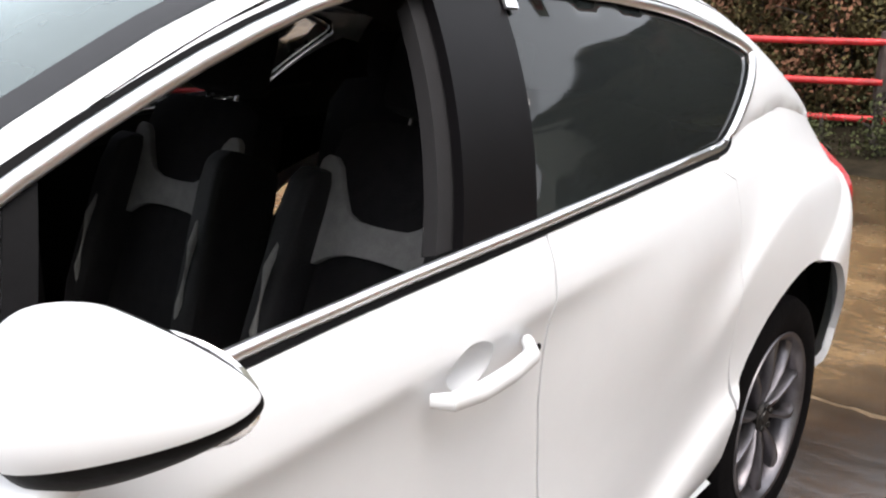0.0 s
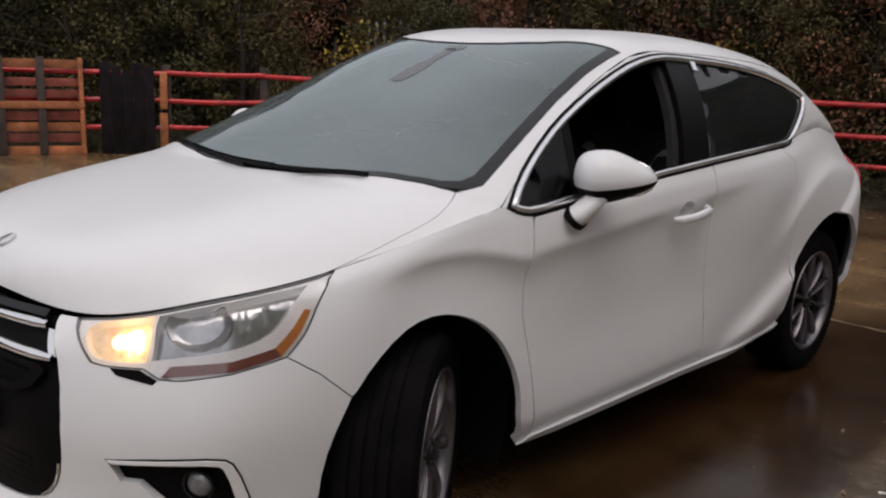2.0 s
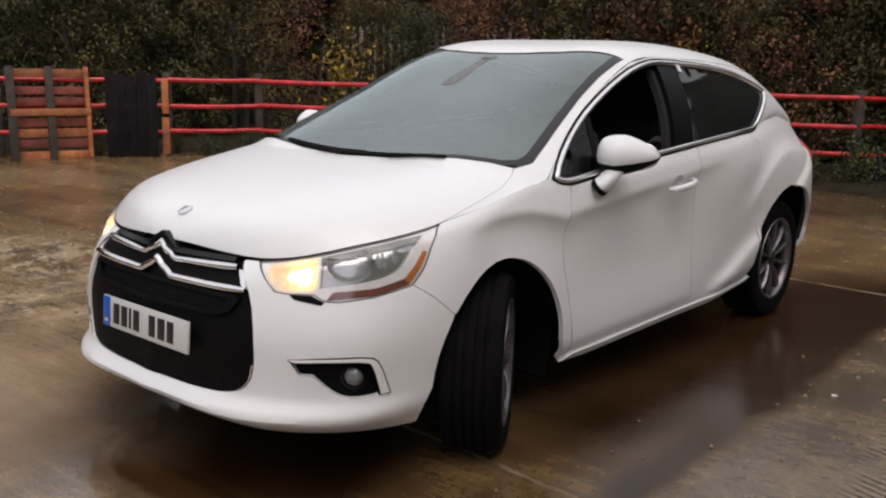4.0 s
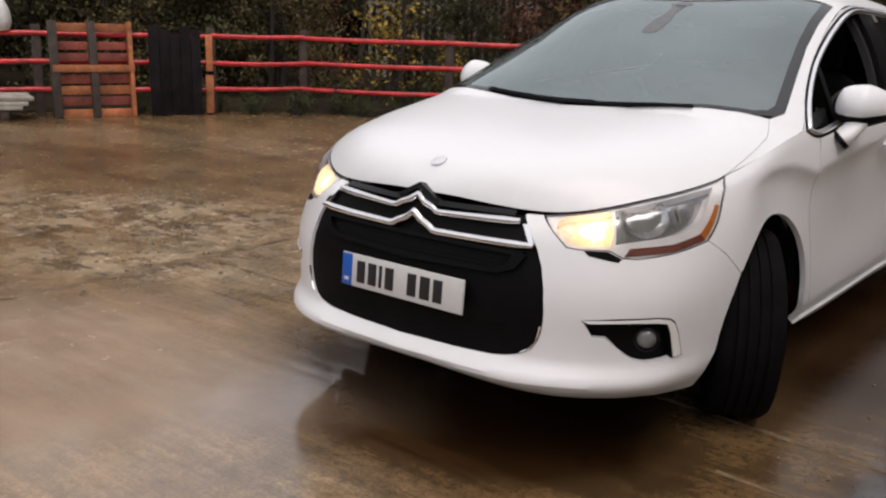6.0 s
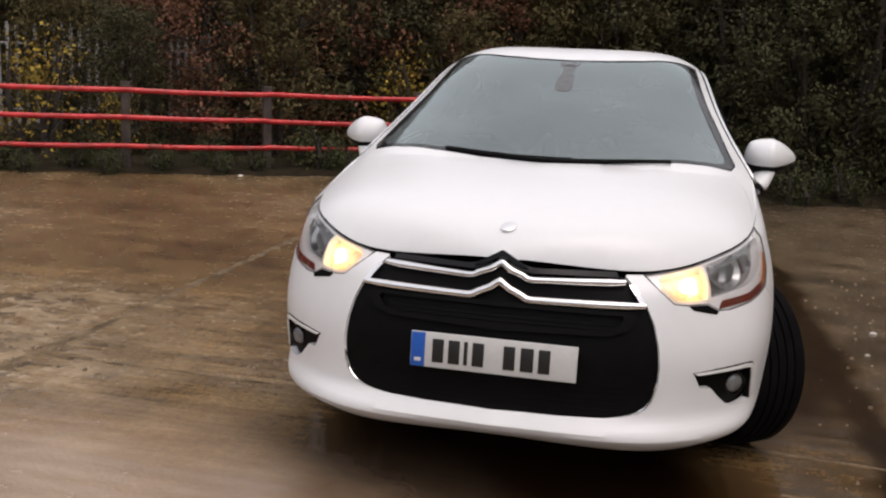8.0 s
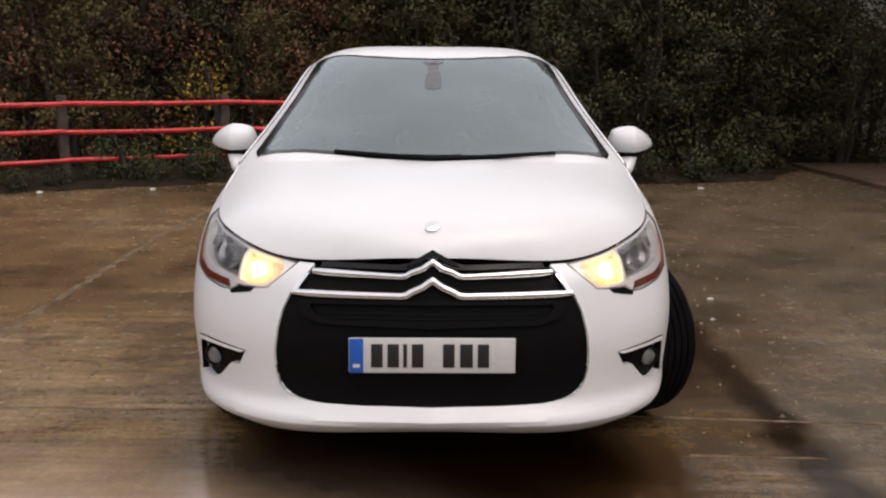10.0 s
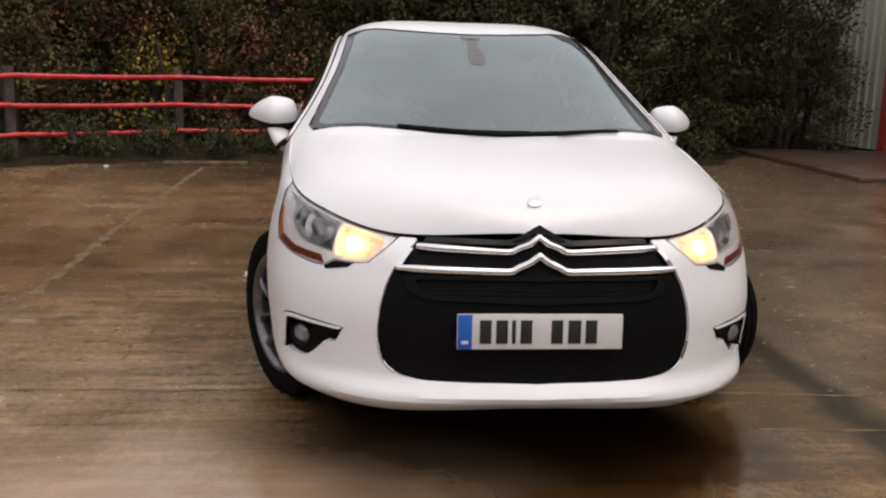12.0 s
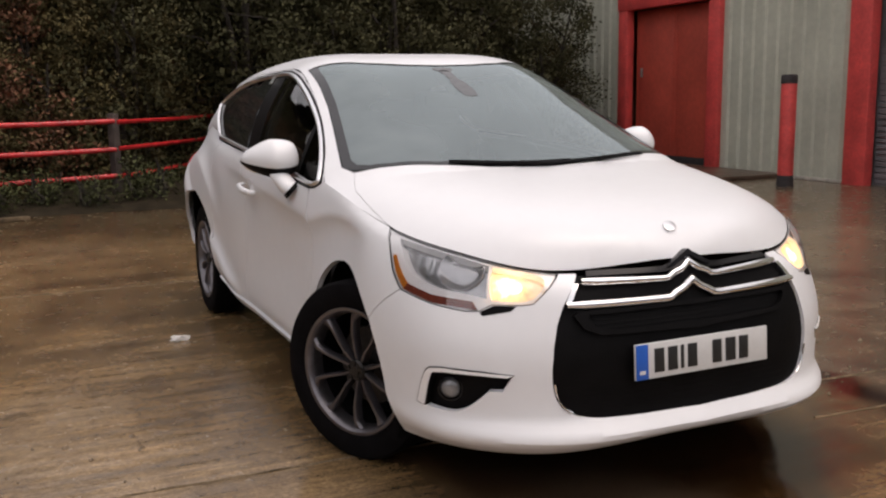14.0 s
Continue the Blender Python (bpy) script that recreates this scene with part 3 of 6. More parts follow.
def cushion(size, m, puff=0.3, bm=None, cuts=5):
    """A padded block: a cube pressed towards a rounded form."""
    b = bmesh.new()
    bmesh.ops.create_cube(b, size=2)
    bmesh.ops.subdivide_edges(b, edges=b.edges, cuts=cuts, use_grid_fill=True)
    for v in b.verts:
        p = 2 + 8 * (1 - puff)
        r = sum(abs(c) ** p for c in v.co) ** (1 / p)
        v.co = Vector(c / r * s / 2 for c, s in zip(v.co, size))
    bmesh.ops.transform(b, matrix=m, verts=b.verts)
    return join(bm, b)


def rounded(points, keep=(), times=2):
    """Cuts the corners of a closed outline, but for those in keep."""
    pts = [(tuple(p), i in keep) for i, p in enumerate(points)]
    for _ in range(times):
        out = []
        for i, (p, k) in enumerate(pts):
            a, c = pts[i - 1][0], pts[(i + 1) % len(pts)][0]
            if k:
                out.append((p, True))
            else:
                out.append(((p[0] * .75 + a[0] * .25, p[1] * .75 + a[1] * .25), False))
                out.append(((p[0] * .75 + c[0] * .25, p[1] * .75 + c[1] * .25), False))
        pts = out
    return [p for p, _ in pts]


def inside(poly, pts):
    """Which of pts lie in poly."""
    poly, pts = np.asarray(poly, float), np.asarray(pts, float)
    hit = np.zeros(len(pts), bool)
    x, y = pts[:, 0], pts[:, 1]
    for (x0, y0), (x1, y1) in zip(poly, np.roll(poly, -1, 0)):
        if y0 == y1:
            continue
        cross = ((y0 > y) != (y1 > y)) & (x < (x1 - x0) * (y - y0) / (y1 - y0) + x0)
        hit ^= cross
    return hit


def shrink(poly, d):
    """Moves a closed outline inwards by d."""
    p = np.asarray(poly, float)
    area = 0.5 * np.sum(p[:, 0] * np.roll(p[:, 1], -1) - np.roll(p[:, 0], -1) * p[:, 1])
    e = np.roll(p, -1, 0) - p
    e /= np.linalg.norm(e, axis=1)[:, None] + 1e-12
    nrm = np.stack([-e[:, 1], e[:, 0]], 1) * (1 if area > 0 else -1)
    v = nrm + np.roll(nrm, 1, 0)
    v /= np.maximum((v * v).sum(1)[:, None] / 2, 0.35)
    return p + v * d


def dense(poly, step):
    out = []
    for a, c in zip(poly, np.roll(np.asarray(poly, float), -1, 0)):
        a = np.asarray(a, float)
        k = max(1, int(math.ceil(np.linalg.norm(c - a) / step)))
        out += [a + (c - a) * i / k for i in range(k)]
    return np.array(out)


def skin(outline, place, holes=(), gap=0.0, step=0.03, edge=0.0, lift=0.0, exact=False, bm=None):
    """A sheet over an outline in a plan, laid on a surface by place(u, v) -> (point, outward normal).
    gap: inset of the edge; edge: depth of the turned-in rim; lift: height over the surface; exact: shade by the surface's own normals."""
    loops = [dense(shrink(outline, gap) if gap else np.asarray(outline, float), step)]
    loops += [dense(shrink(h, -gap) if gap else np.asarray(h, float), step) for h in holes]
    verts, edges = [], []
    for lp in loops:
        k = len(verts)
        verts += [tuple(p) for p in lp]
        edges += [(k + i, k + (i + 1) % len(lp)) for i in range(len(lp))]
    lo, hi = loops[0].min(0), loops[0].max(0)
    gx, gy = np.meshgrid(np.arange(lo[0] + step / 2, hi[0], step), np.arange(lo[1] + step / 2, hi[1], step * 0.87))
    gx[1::2] += step / 2
    pts = np.stack([gx.ravel(), gy.ravel()], 1)
    ok = inside(loops[0], pts)
    for h in loops[1:]:
        ok &= ~inside(h, pts)
    pts = pts[ok]
    if len(pts):
        rim = np.array([v for v in verts])
        near = np.array([np.min(np.abs(rim - p).max(1)) for p in pts])
        verts += [tuple(p) for p in pts[near > step * 0.45]]
    vo, _, fo, *_ = geometry.delaunay_2d_cdt([Vector(v) for v in verts], edges, [], 0, 1e-5)
    tri = [f for f in fo if len(f) == 3]
    mid = np.array([np.mean([vo[i] for i in f], 0) for f in tri])
    ok = inside(loops[0], mid)
    for h in loops[1:]:
        ok &= ~inside(h, mid)
    b = bmesh.new()
    flow = b.verts.layers.float_vector.new("flow") if exact else None
    made, out = {}, {}
    for f, good in zip(tri, ok):
        if not good:
            continue
        for i in f:
            if i not in made:
                p, nn = place(vo[i][0], vo[i][1])
                made[i] = b.verts.new(Vector(p) + Vector(nn) * lift)
                out[made[i]] = Vector(nn)
                if exact:
                    made[i][flow] = nn
        b.faces.new([made[i] for i in f])
    b.normal_update()
    if b.faces:
        agree = sum(f.normal.dot(out[f.verts[0]]) for f in b.faces)
        if agree < 0:
            bmesh.ops.reverse_faces(b, faces=b.faces)
    if edge:
        rim = [e for e in b.edges if len(e.link_faces) == 1]
        got = bmesh.ops.extrude_edge_only(b, edges=rim)
        old = {tuple(round(c, 6) for c in v.co): n for v, n in out.items()}
        for v in got["geom"]:
            if isinstance(v, bmesh.types.BMVert):
                nn = old.get(tuple(round(c, 6) for c in v.co), Vector((1, 0, 0)))
                v.co -= nn * edge
                if exact:
                    v[flow] = (0, 0, 0)
    return join(bm, b)


def mirrored(bm):
    """The same on the other flank."""
    other = bm.copy()
    bmesh.ops.scale(other, vec=(-1, 1, 1), verts=other.verts)
    bmesh.ops.reverse_faces(other, faces=other.faces)
    flow = other.verts.layers.float_vector.get("flow")
    if flow is not None:
        for v in other.verts:
            v[flow] = Vector(v[flow]) * Vector((-1, 1, 1))
    return other


def both(name, make, material, parent, label="", smooth=True):
    """A part on the left flank and its mirror on the right."""
    left = make()
    right = mirrored(left)
    return part(name, left, material, parent, label, smooth), part(name, right, material, parent, label, smooth)

# ---- ground, apron, joints ----
def flat_sheet(x0, x1, y0, y1, z, cell):
    b = bmesh.new()
    nx, ny = max(1, int((x1 - x0) / cell)), max(1, int((y1 - y0) / cell))
    v = [[b.verts.new((x0 + (x1 - x0) * i / nx, y0 + (y1 - y0) * j / ny, z)) for j in range(ny + 1)] for i in range(nx + 1)]
    for i in range(nx):
        for j in range(ny):
            b.faces.new((v[i][j], v[i + 1][j], v[i + 1][j + 1], v[i][j + 1]))
    return b


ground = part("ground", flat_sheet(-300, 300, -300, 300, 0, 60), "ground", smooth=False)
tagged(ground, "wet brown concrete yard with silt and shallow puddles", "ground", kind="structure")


def rubble_strip(points, width, seed):
    """A silted joint: a low uneven ridge of grit along points."""
    rng = random.Random(seed)
    b = bmesh.new()
    rows = []
    for i, (a, c) in enumerate(zip(points, points[1:])):
        a, c = Vector((*a, 0)), Vector((*c, 0))
        k = max(2, int((c - a).length / 0.06))
        side = Vector((-(c - a).y, (c - a).x, 0)).normalized()
        for j in range(k + 1):
            p = a.lerp(c, j / k)
            w = width * (0.6 + 0.8 * rng.random())
            mid = (rng.random() - 0.5) * width * 0.5
            rows.append([b.verts.new(p + side * (mid + w * u) + Vector((0, 0, h * (0.6 + 0.8 * rng.random())))) for u, h in ((-0.5, 0.0008), (-0.2, 0.004), (0.2, 0.004), (0.5, 0.0008))])
    for r0, r1 in zip(rows, rows[1:]):
        for u in range(3):
            b.faces.new((r0[u], r1[u], r1[u + 1], r0[u + 1]))
    bmesh.ops.recalc_face_normals(b, faces=b.faces)
    return b


for n, (pts, wide) in enumerate((([(-2.30, -6), (-2.28, 1.7), (-2.35, 5), (-2.30, 8.6)], 0.055), 
                                 ([(-2.3, 0.93), (0.6, 0.85), (1.45, 0.78), (4.2, 0.60)], 0.02), ([(0.95, 0.43), (1.44, 0.40)], 0.012), ([(-2.3, 4.6), (1.4, 4.5)], 0.03), ([(-2.3, -1.6), (4.0, -1.75)], 0.03))):
    tagged(part("joint", rubble_strip(pts, wide, n), "joint", smooth=False), "pale gritty joint between the concrete bays", "joint", kind="structure")
apron = part("apron", block((2.75, 3.9, 0.07), pose(7.12, 10.15, 0.03), 0.02), "apron")
tagged(apron, "low worn concrete apron before the red door", "apron", kind="structure")
def bed_sheet():
    """Soil under the hedges, a low bank that follows the fence."""
    b = bmesh.new()
    edge = [(-16, -3), (-9.9, 3.4), (-9.2, 5.4), (-8.0, 6.6), (-6.0, 7.5), (-4.4, 8.3), (-2.6, 9.3), (-0.6, 9.2), (1.2, 8.9), (4.6, 9.9), (6.2, 12.4), (8.2, 12.6)]
    rng = random.Random(4)
    rows = []
    for (a, c) in zip(edge, edge[1:]):
        for j in range(8):
            x, y = a[0] + (c[0] - a[0]) * j / 8, a[1] + (c[1] - a[1]) * j / 8
            row = []
            for k, h in ((0, 0.004), (0.25, 0.05), (0.7, 0.10), (2, 0.12), (8, 0.15), (30, 0.2)):
                row.append(b.verts.new((x - 0.35 * k + (rng.random() - .5) * .15, y + 0.94 * k + (rng.random() - .5) * .15, h * (0.6 + 0.6 * rng.random()) if k else 0.003)))
            rows.append(row)
    for r0, r1 in zip(rows, rows[1:]):
        for u in range(5):
            b.faces.new((r0[u], r1[u], r1[u + 1], r0[u + 1]))
    bmesh.ops.recalc_face_normals(b, faces=b.faces)
    return b


tagged(part("planting_bed", bed_sheet(), "soil"), "dark soil bank with fallen leaves under the hedge", "soil", kind="structure")


def gravel(name, spots, count, seed, label):
    """Small broken stones strewn over a patch."""
    rng = random.Random(seed)
    b = bmesh.new()
    for _ in range(count):
        cx, cy, rx, ry = rng.choice(spots)
        x, y, k = rng.gauss(cx, rx), rng.gauss(cy, ry), .004 + .012 * rng.random() ** 3
        got = bmesh.ops.create_cone(b, cap_ends=True, segments=5, radius1=k, radius2=k * .5, depth=k * .9, matrix=Matrix.Translation((x, y, k * .42)) @ pose(0, 0, 0, rng.random() * 20, rng.random() * 20, rng.random() * 360))
        for v in got["verts"]:
            v.co += Vector((rng.gauss(0, .2) * k, rng.gauss(0, .2) * k, 0))
    return tagged(part(name, b, "gravel", smooth=False), label, "gravel", kind="stuff")


gravel("loose_gravel", ((-3.3, 1.2, .8, .3), (-2.6, .8, .4, .3), (-3.9, 1.6, .5, .3)), 700, 21, "loose pale gravel and broken silt on the yard")
gravel("loose_gravel", ((1.6, 1.9, .25, .8), (1.9, 3.4, .3, .8), (2.6, 1.0, .7, .6)), 130, 22, "loose pale gravel and broken silt on the yard")

# ---- red tube fence ----
POSTS = [(-11.3, 0.6), (-10.3, 2.3), (-9.45, 3.85), (-8.75, 5.05), (-8.38, 5.68), (-7.78, 6.78), (-5.99, 7.77), (-4.53, 8.74), (-2.80, 9.90), (-0.73, 10.35), (1.25, 13.3)]
fence = thing("tube_fence", (-4, 8.5, 0), "three-rail red tube fence on weathered dark posts", "fence")
for i, (x, y) in enumerate(POSTS):
    a, c = POSTS[max(i - 1, 0)], POSTS[min(i + 1, len(POSTS) - 1)]
    yaw = math.degrees(math.atan2(c[1] - a[1], c[0] - a[0]))
    part("post", block((0.11, 0.10, 1.13), pose(x, y, 0.555, 0, 0, yaw), 0.012), "post_dark", fence)
for (ax, ay), (cx, cy) in zip(POSTS, POSTS[1:]):
    d = Vector((cx - ax, cy - ay, 0)).normalized() * 0.05
    out = Vector((d.y, -d.x, 0)).normalized() * 0.045
    for z in (1.02, 0.675, 0.33):
        k = 7
        pts = [Vector((ax, ay, z)).lerp(Vector((cx, cy, z)), j / k) + out + Vector((0, 0, -0.012 * math.sin(math.pi * j / k) + 0.006 * math.sin(ax * 7 + z * 9))) for j in range(k + 1)]
        part("rail", tube(pts, 0.033, 10), "rail_red", fence)

# ---- clutter by the fence ----
def pallet(place, yaw, lean):
    t = thing("pallet", place, "weathered orange-red wooden pallet leaning against the fence", "pallet")
    m = Matrix.Translation(place) @ pose(0, 0, 0, lean, 0, yaw)
    for z, tall, stain in ((0.05, .10, "wood_orange"), (0.20, .11, "wood_red"), (0.335, .11, "wood_orange"), (0.47, .11, "wood_red"), (0.60, .10, "wood_orange"), (0.74, .10, "wood_red"), (0.88, .10, "wood_red"), (1.10, .11, "wood_orange")):
        part("slat", block((1.0, 0.022, tall), m @ pose(0, 0.02, z), 0.004), stain, t)
    part("face_slat", block((0.98, 0.02, 0.085), m @ pose(0, -0.062, 0.60), 0.004), "wood_orange", t)
    for x, wide, stain in ((-0.46, 0.10, "post_dark"), (0.0, 0.09, "post_dark"), (0.46, 0.05, "wood_orange")):
        part("stringer", block((wide, 0.085, 1.18), m @ pose(x, -0.02, 0.59), 0.006), stain, t)
    return t


pallet((-8.88, 4.28, 0), 71, -5)
boards = thing("dark_boards", (-8.5, 5.2, 0), "tarred upright boards stacked against the fence", "boards")
for k in range(5):
    yy = 0.13 * k - 0.27
    part("board", block((0.03 + 0.01 * (k % 2), 0.125, 1.16 - 0.05 * (k % 3)), pose(-8.47 + 0.46 * yy, 5.20 + 0.9 * yy, 0.56 - 0.02 * (k % 3), 0, -3, -27), 0.005), "wood_dark", boards)
marker = thing("orange_post", (-8.30, 5.62, 0), "orange-stained board post with a dark break", "post")
part("upper_board", block((0.09, 0.035, 0.46), pose(-8.31, 5.60, 0.80, 0, 0, 55), 0.006), "wood_orange", marker)
part("lower_board", block((0.10, 0.035, 0.50), pose(-8.30, 5.59, 0.27, 0, 0, 57), 0.006), "wood_orange", marker)
part("back_board", block((0.07, 0.03, 1.02), pose(-8.335, 5.64, 0.51, 0, 0, 56), 0.006), "wood_dark", marker)
stack = thing("pale_board_stack", (-9.4, 3.15, 0), "low stack of pale sodden boards on a bearer", "boards")
for k in range(3):
    part("board", block((1.1, 0.55, 0.045), pose(-9.45 + 0.03 * k, 3.0 + 0.04 * k, 0.17 + 0.05 * k, 2, 1, 62 + 4 * k), 0.008), "pale_board", stack)
for k in (-0.35, 0.35):
    part("bearer", block((0.1, 0.5, 0.14), pose(-9.45 + k * 0.47, 3.0 + k * 0.88, 0.072, 0, 0, 62), 0.008), "post_dark", stack)


def sack(place):
    b = lathe([(0.0, 0.0), (0.13, 0.01), (0.16, 0.12), (0.14, 0.26), (0.09, 0.36), (0.05, 0.40), (0.075, 0.45), (0.0, 0.46)], None, 14)
    rng = random.Random(3)
    for v in b.verts:
        v.co.x *= 1 + 0.3 * (rng.random() - 0.5)
        v.co.y *= 0.7 * (1 + 0.3 * (rng.random() - 0.5))
    bmesh.ops.transform(b, matrix=Matrix.Translation(place), verts=b.verts)
    return part("white_sack", b, "sack", smooth="all")


tagged(sack((-9.62, 3.50, 1.03)), "tied white sack sitting on the fence rail", "sack")


def crumple(place, size, seed, name, label):
    rng = random.Random(seed)
    b = bmesh.new()
    bmesh.ops.create_icosphere(b, subdivisions=2, radius=1)
    for v in b.verts:
        k = 0.6 + 0.6 * rng.random()
        v.co = Vector((v.co.x * size * k, v.co.y * size * 0.7 * k, max(v.co.z, -0.4) * size * 0.35 * k))
    low = min(v.co.z for v in b.verts)
    bmesh.ops.transform(b, matrix=Matrix.Translation(Vector(place) + Vector((0, 0, -low + 0.001))), verts=b.verts)
    return tagged(part(name, b, "paper", smooth=False), label, "litter")


crumple((-1.167, 2.905, 0), 0.055, 5, "crumpled_paper", "crumpled white paper lying on wet concrete")
crumple((1.75, 2.9, 0), 0.022, 6, "paper_scrap", "small pale paper scrap on wet concrete")
crumple((1.62, 2.4, 0), 0.016, 7, "paper_scrap", "small pale paper scrap on wet concrete")
crumple((0.2, 9.0, 0.0), 0.04, 8, "crumpled_paper", "crumpled white paper by the hedge")
crumple((3.4, 8.9, 0.0), 0.05, 9, "crumpled_paper", "crumpled white paper by the hedge")
crumple((-4.6, 8.1, 0.0), 0.04, 10, "crumpled_paper", "crumpled white paper by the fence")
crumple((-3.4, 8.5, 0.0), 0.04, 11, "crumpled_paper", "crumpled white paper by the fence")

timber = part("timber_offcut", block((1.0, .07, .045), pose(-2.3, 8.85, .025, 0, 0, 8), .006), "joint")
tagged(timber, "pale timber offcut lying at the edge of the yard", "timber")

# ---- palisade behind the bushes ----
palisade = thing("palisade_fence", (-10.9, 12.9, 0), "pale galvanised palisade fence behind the bushes", "fence")
pa, pc = Vector((-11.55, 12.1, 0)), Vector((-7.9, 15.75, 0))
for k in range(34):
    p = pa.lerp(pc, k / 33)
    part("pale", prism([(-0.033, 0), (0.033, 0), (0.033, 1.9), (0.018, 1.97), (0.0, 2.03), (-0.018, 1.97), (-0.033, 1.9)], 0.012,
                       Matrix.Translation(p) @ pose(0, 0, 0, 90, 0, 45)), "galvanised", palisade, smooth=False)
for z in (0.4, 1.6):
    part("rail", tube([pa + Vector((-0.03, 0.03, z)), pc + Vector((-0.03, 0.03, z))], 0.025, 6), "galvanised", palisade)

# ---- industrial unit ----
WX = 8.45
unit = thing("industrial_unit", (12, 8, 0), "grey-green clad industrial unit with red framed doors", "building")


def cladding(y0, y1, z0, z1, x=WX):
    """Upright trapezoid ribs on a backing sheet."""
    b = bmesh.new()
    prof, y = [], y0
    while y < y1 - 1e-6:
        for dy, dx in ((0.0, 0.0), (0.12, 0.0), (0.145, -0.032), (0.205, -0.032), (0.23, 0.0)):
            if y + dy <= y1:
                prof.append((x + dx, y + dy))
        y += 0.25
    prof.append((x, y1))
    lo = [b.verts.new((px, py, z0)) for px, py in prof] + [b.verts.new((x + 0.08, y1, z0)), b.verts.new((x + 0.08, y0, z0))]
    hi = [b.verts.new((v.co.x, v.co.y, z1)) for v in lo]
    for i in range(len(lo)):
        j = (i + 1) % len(lo)
        b.faces.new((lo[i], lo[j], hi[j], hi[i]))
    bmesh.ops.recalc_face_normals(b, faces=b.faces)
    return b


part("wall_cladding", cladding(7.03, 9.62, 0.05, 7), "cladding", unit, smooth=False)
part("wall_cladding", cladding(12.28, 16.5, 0.05, 7), "cladding", unit, smooth=False)
part("wall_cladding", cladding(9.62, 12.28, 3.05, 7), "cladding", unit, smooth=False)
part("wall_cladding", cladding(-6, 7.03, 4.2, 7), "cladding", unit, smooth=False)
part("wall_cladding", cladding(-6, 2.9, 0.05, 4.2), "cladding", unit, smooth=False)
part("plinth", block((0.12, 2.5, 0.05), pose(WX + 0.03, 8.35, 0.025), 0.008), "pale_board", unit)
part("roof", block((9, 23.5, 0.25), pose(WX + 4.3, 5.2, 7.1), 0.03), "cladding", unit)
part("gable_wall", block((8.4, 0.2, 7), pose(WX + 4.2, 16.6, 3.5)), "cladding", unit)
part("end_wall", block((8.4, 0.2, 7), pose(WX + 4.2, -6.1, 3.5)), "cladding", unit)
part("back_wall", block((0.2, 22.6, 7), pose(WX + 8.5, 5.25, 3.5)), "cladding", unit)
for y, wide in ((12.16, 0.26), (9.72, 0.26), (6.86, 0.36)):
    part("red_column", block((0.16, wide, 3.0 if y > 8 else 4.2), pose(WX - 0.02, y, 1.5 if y > 8 else 2.1), 0.01), "red_frame", unit)
part("red_lintel", block((0.18, 2.72, 0.34), pose(WX - 0.03, 10.94, 2.90), 0.01), "red_frame", unit)
for y in (10.395, 11.485):
    leaf = part("door_leaf", block((0.06, 1.085, 2.68), pose(WX + 0.16, y, 1.38), 0.008), "red_door", unit)
    for k in (-0.53, 0.53):
        part("edge_strip", block((0.012, 0.03, 2.66), pose(WX + 0.124, y + k * 0.94, 1.38), 0.003), "red_door", leaf)
part("kick_plate", block((0.02, 2.14, 0.13), pose(WX + 0.115, 10.94, 0.105), 0.003), "stain", unit)
part("door_handle", block((0.03, 0.05, 0.16), pose(WX + 0.11, 11.85, 1.62), 0.006), "galvanised", unit)
shut = part("roller_shutter", block((0.03, 3.9, 4.1), pose(WX + 0.14, 4.78, 2.05)), "shutter", unit)
for k in range(52):
    part("shutter_slat", block((0.025, 3.8, 0.066), pose(WX + 0.118, 4.78, 0.06 + 0.078 * k), 0.008, segs=1), "shutter", shut)
part("red_column", block((0.16, 0.36, 4.2), pose(WX - 0.02, 2.75, 2.1), 0.01), "red_frame", unit)
part("red_lintel", block((0.18, 4.5, 0.4), pose(WX - 0.03, 4.8, 4.0), 0.01), "red_frame", unit)

bollard = thing("bollard", (7.555, 7.27, 0), "tall red painted steel bollard with a scuffed black cap and foot", "bollard")
bm_b = Matrix.Translation((7.555, 7.27, 0))
part("shaft", lathe([(0.100, 0.14), (0.104, 0.16), (0.104, 1.36), (0.100, 1.38), (0.0, 1.38)], bm_b, 20), "red_frame", bollard)
part("cap", lathe([(0.105, 1.37), (0.107, 1.38), (0.107, 1.47), (0.092, 1.49), (0.0, 1.495)], bm_b, 20), "stain", bollard, "scuffed black cap")
part("foot", lathe([(0.118, 0.0), (0.112, 0.05), (0.107, 0.15), (0.0, 0.15)], bm_b, 20), "stain", bollard, "grimy dark foot")

# ---- the car ----
def grid_mesh(fn, us, vs):
    v = [Vector(fn(u, w)) for u in us for w in vs]
    n = len(vs)
    f = [(i * n + j, (i + 1) * n + j, (i + 1) * n + j + 1, i * n + j + 1) for i in range(len(us) - 1) for j in range(n - 1)]
    return v, f


def wall_grid(s, u):
    z0, z1 = WALL[0](s)[2], WALL[6](s)[2]
    return wall_point(s, z0 + (z1 - z0) * u)


HULL_V, HULL_F = [], []
for vv, ff in (grid_mesh(wall_grid, np.linspace(0, 5.5, 300), np.linspace(0, 1, 60)),
               grid_mesh(glass_point, np.linspace(1.7, 4.86, 260), np.linspace(0, 1, 24)),
               grid_mesh(top_point, np.linspace(0, 5.4, 420), np.linspace(0, 1, 40))):
    k0 = len(HULL_V)
    HULL_V += vv
    HULL_F += [tuple(i + k0 for i in f) for f in ff]
HULL = BVHTree.FromPolygons(HULL_V, HULL_F)


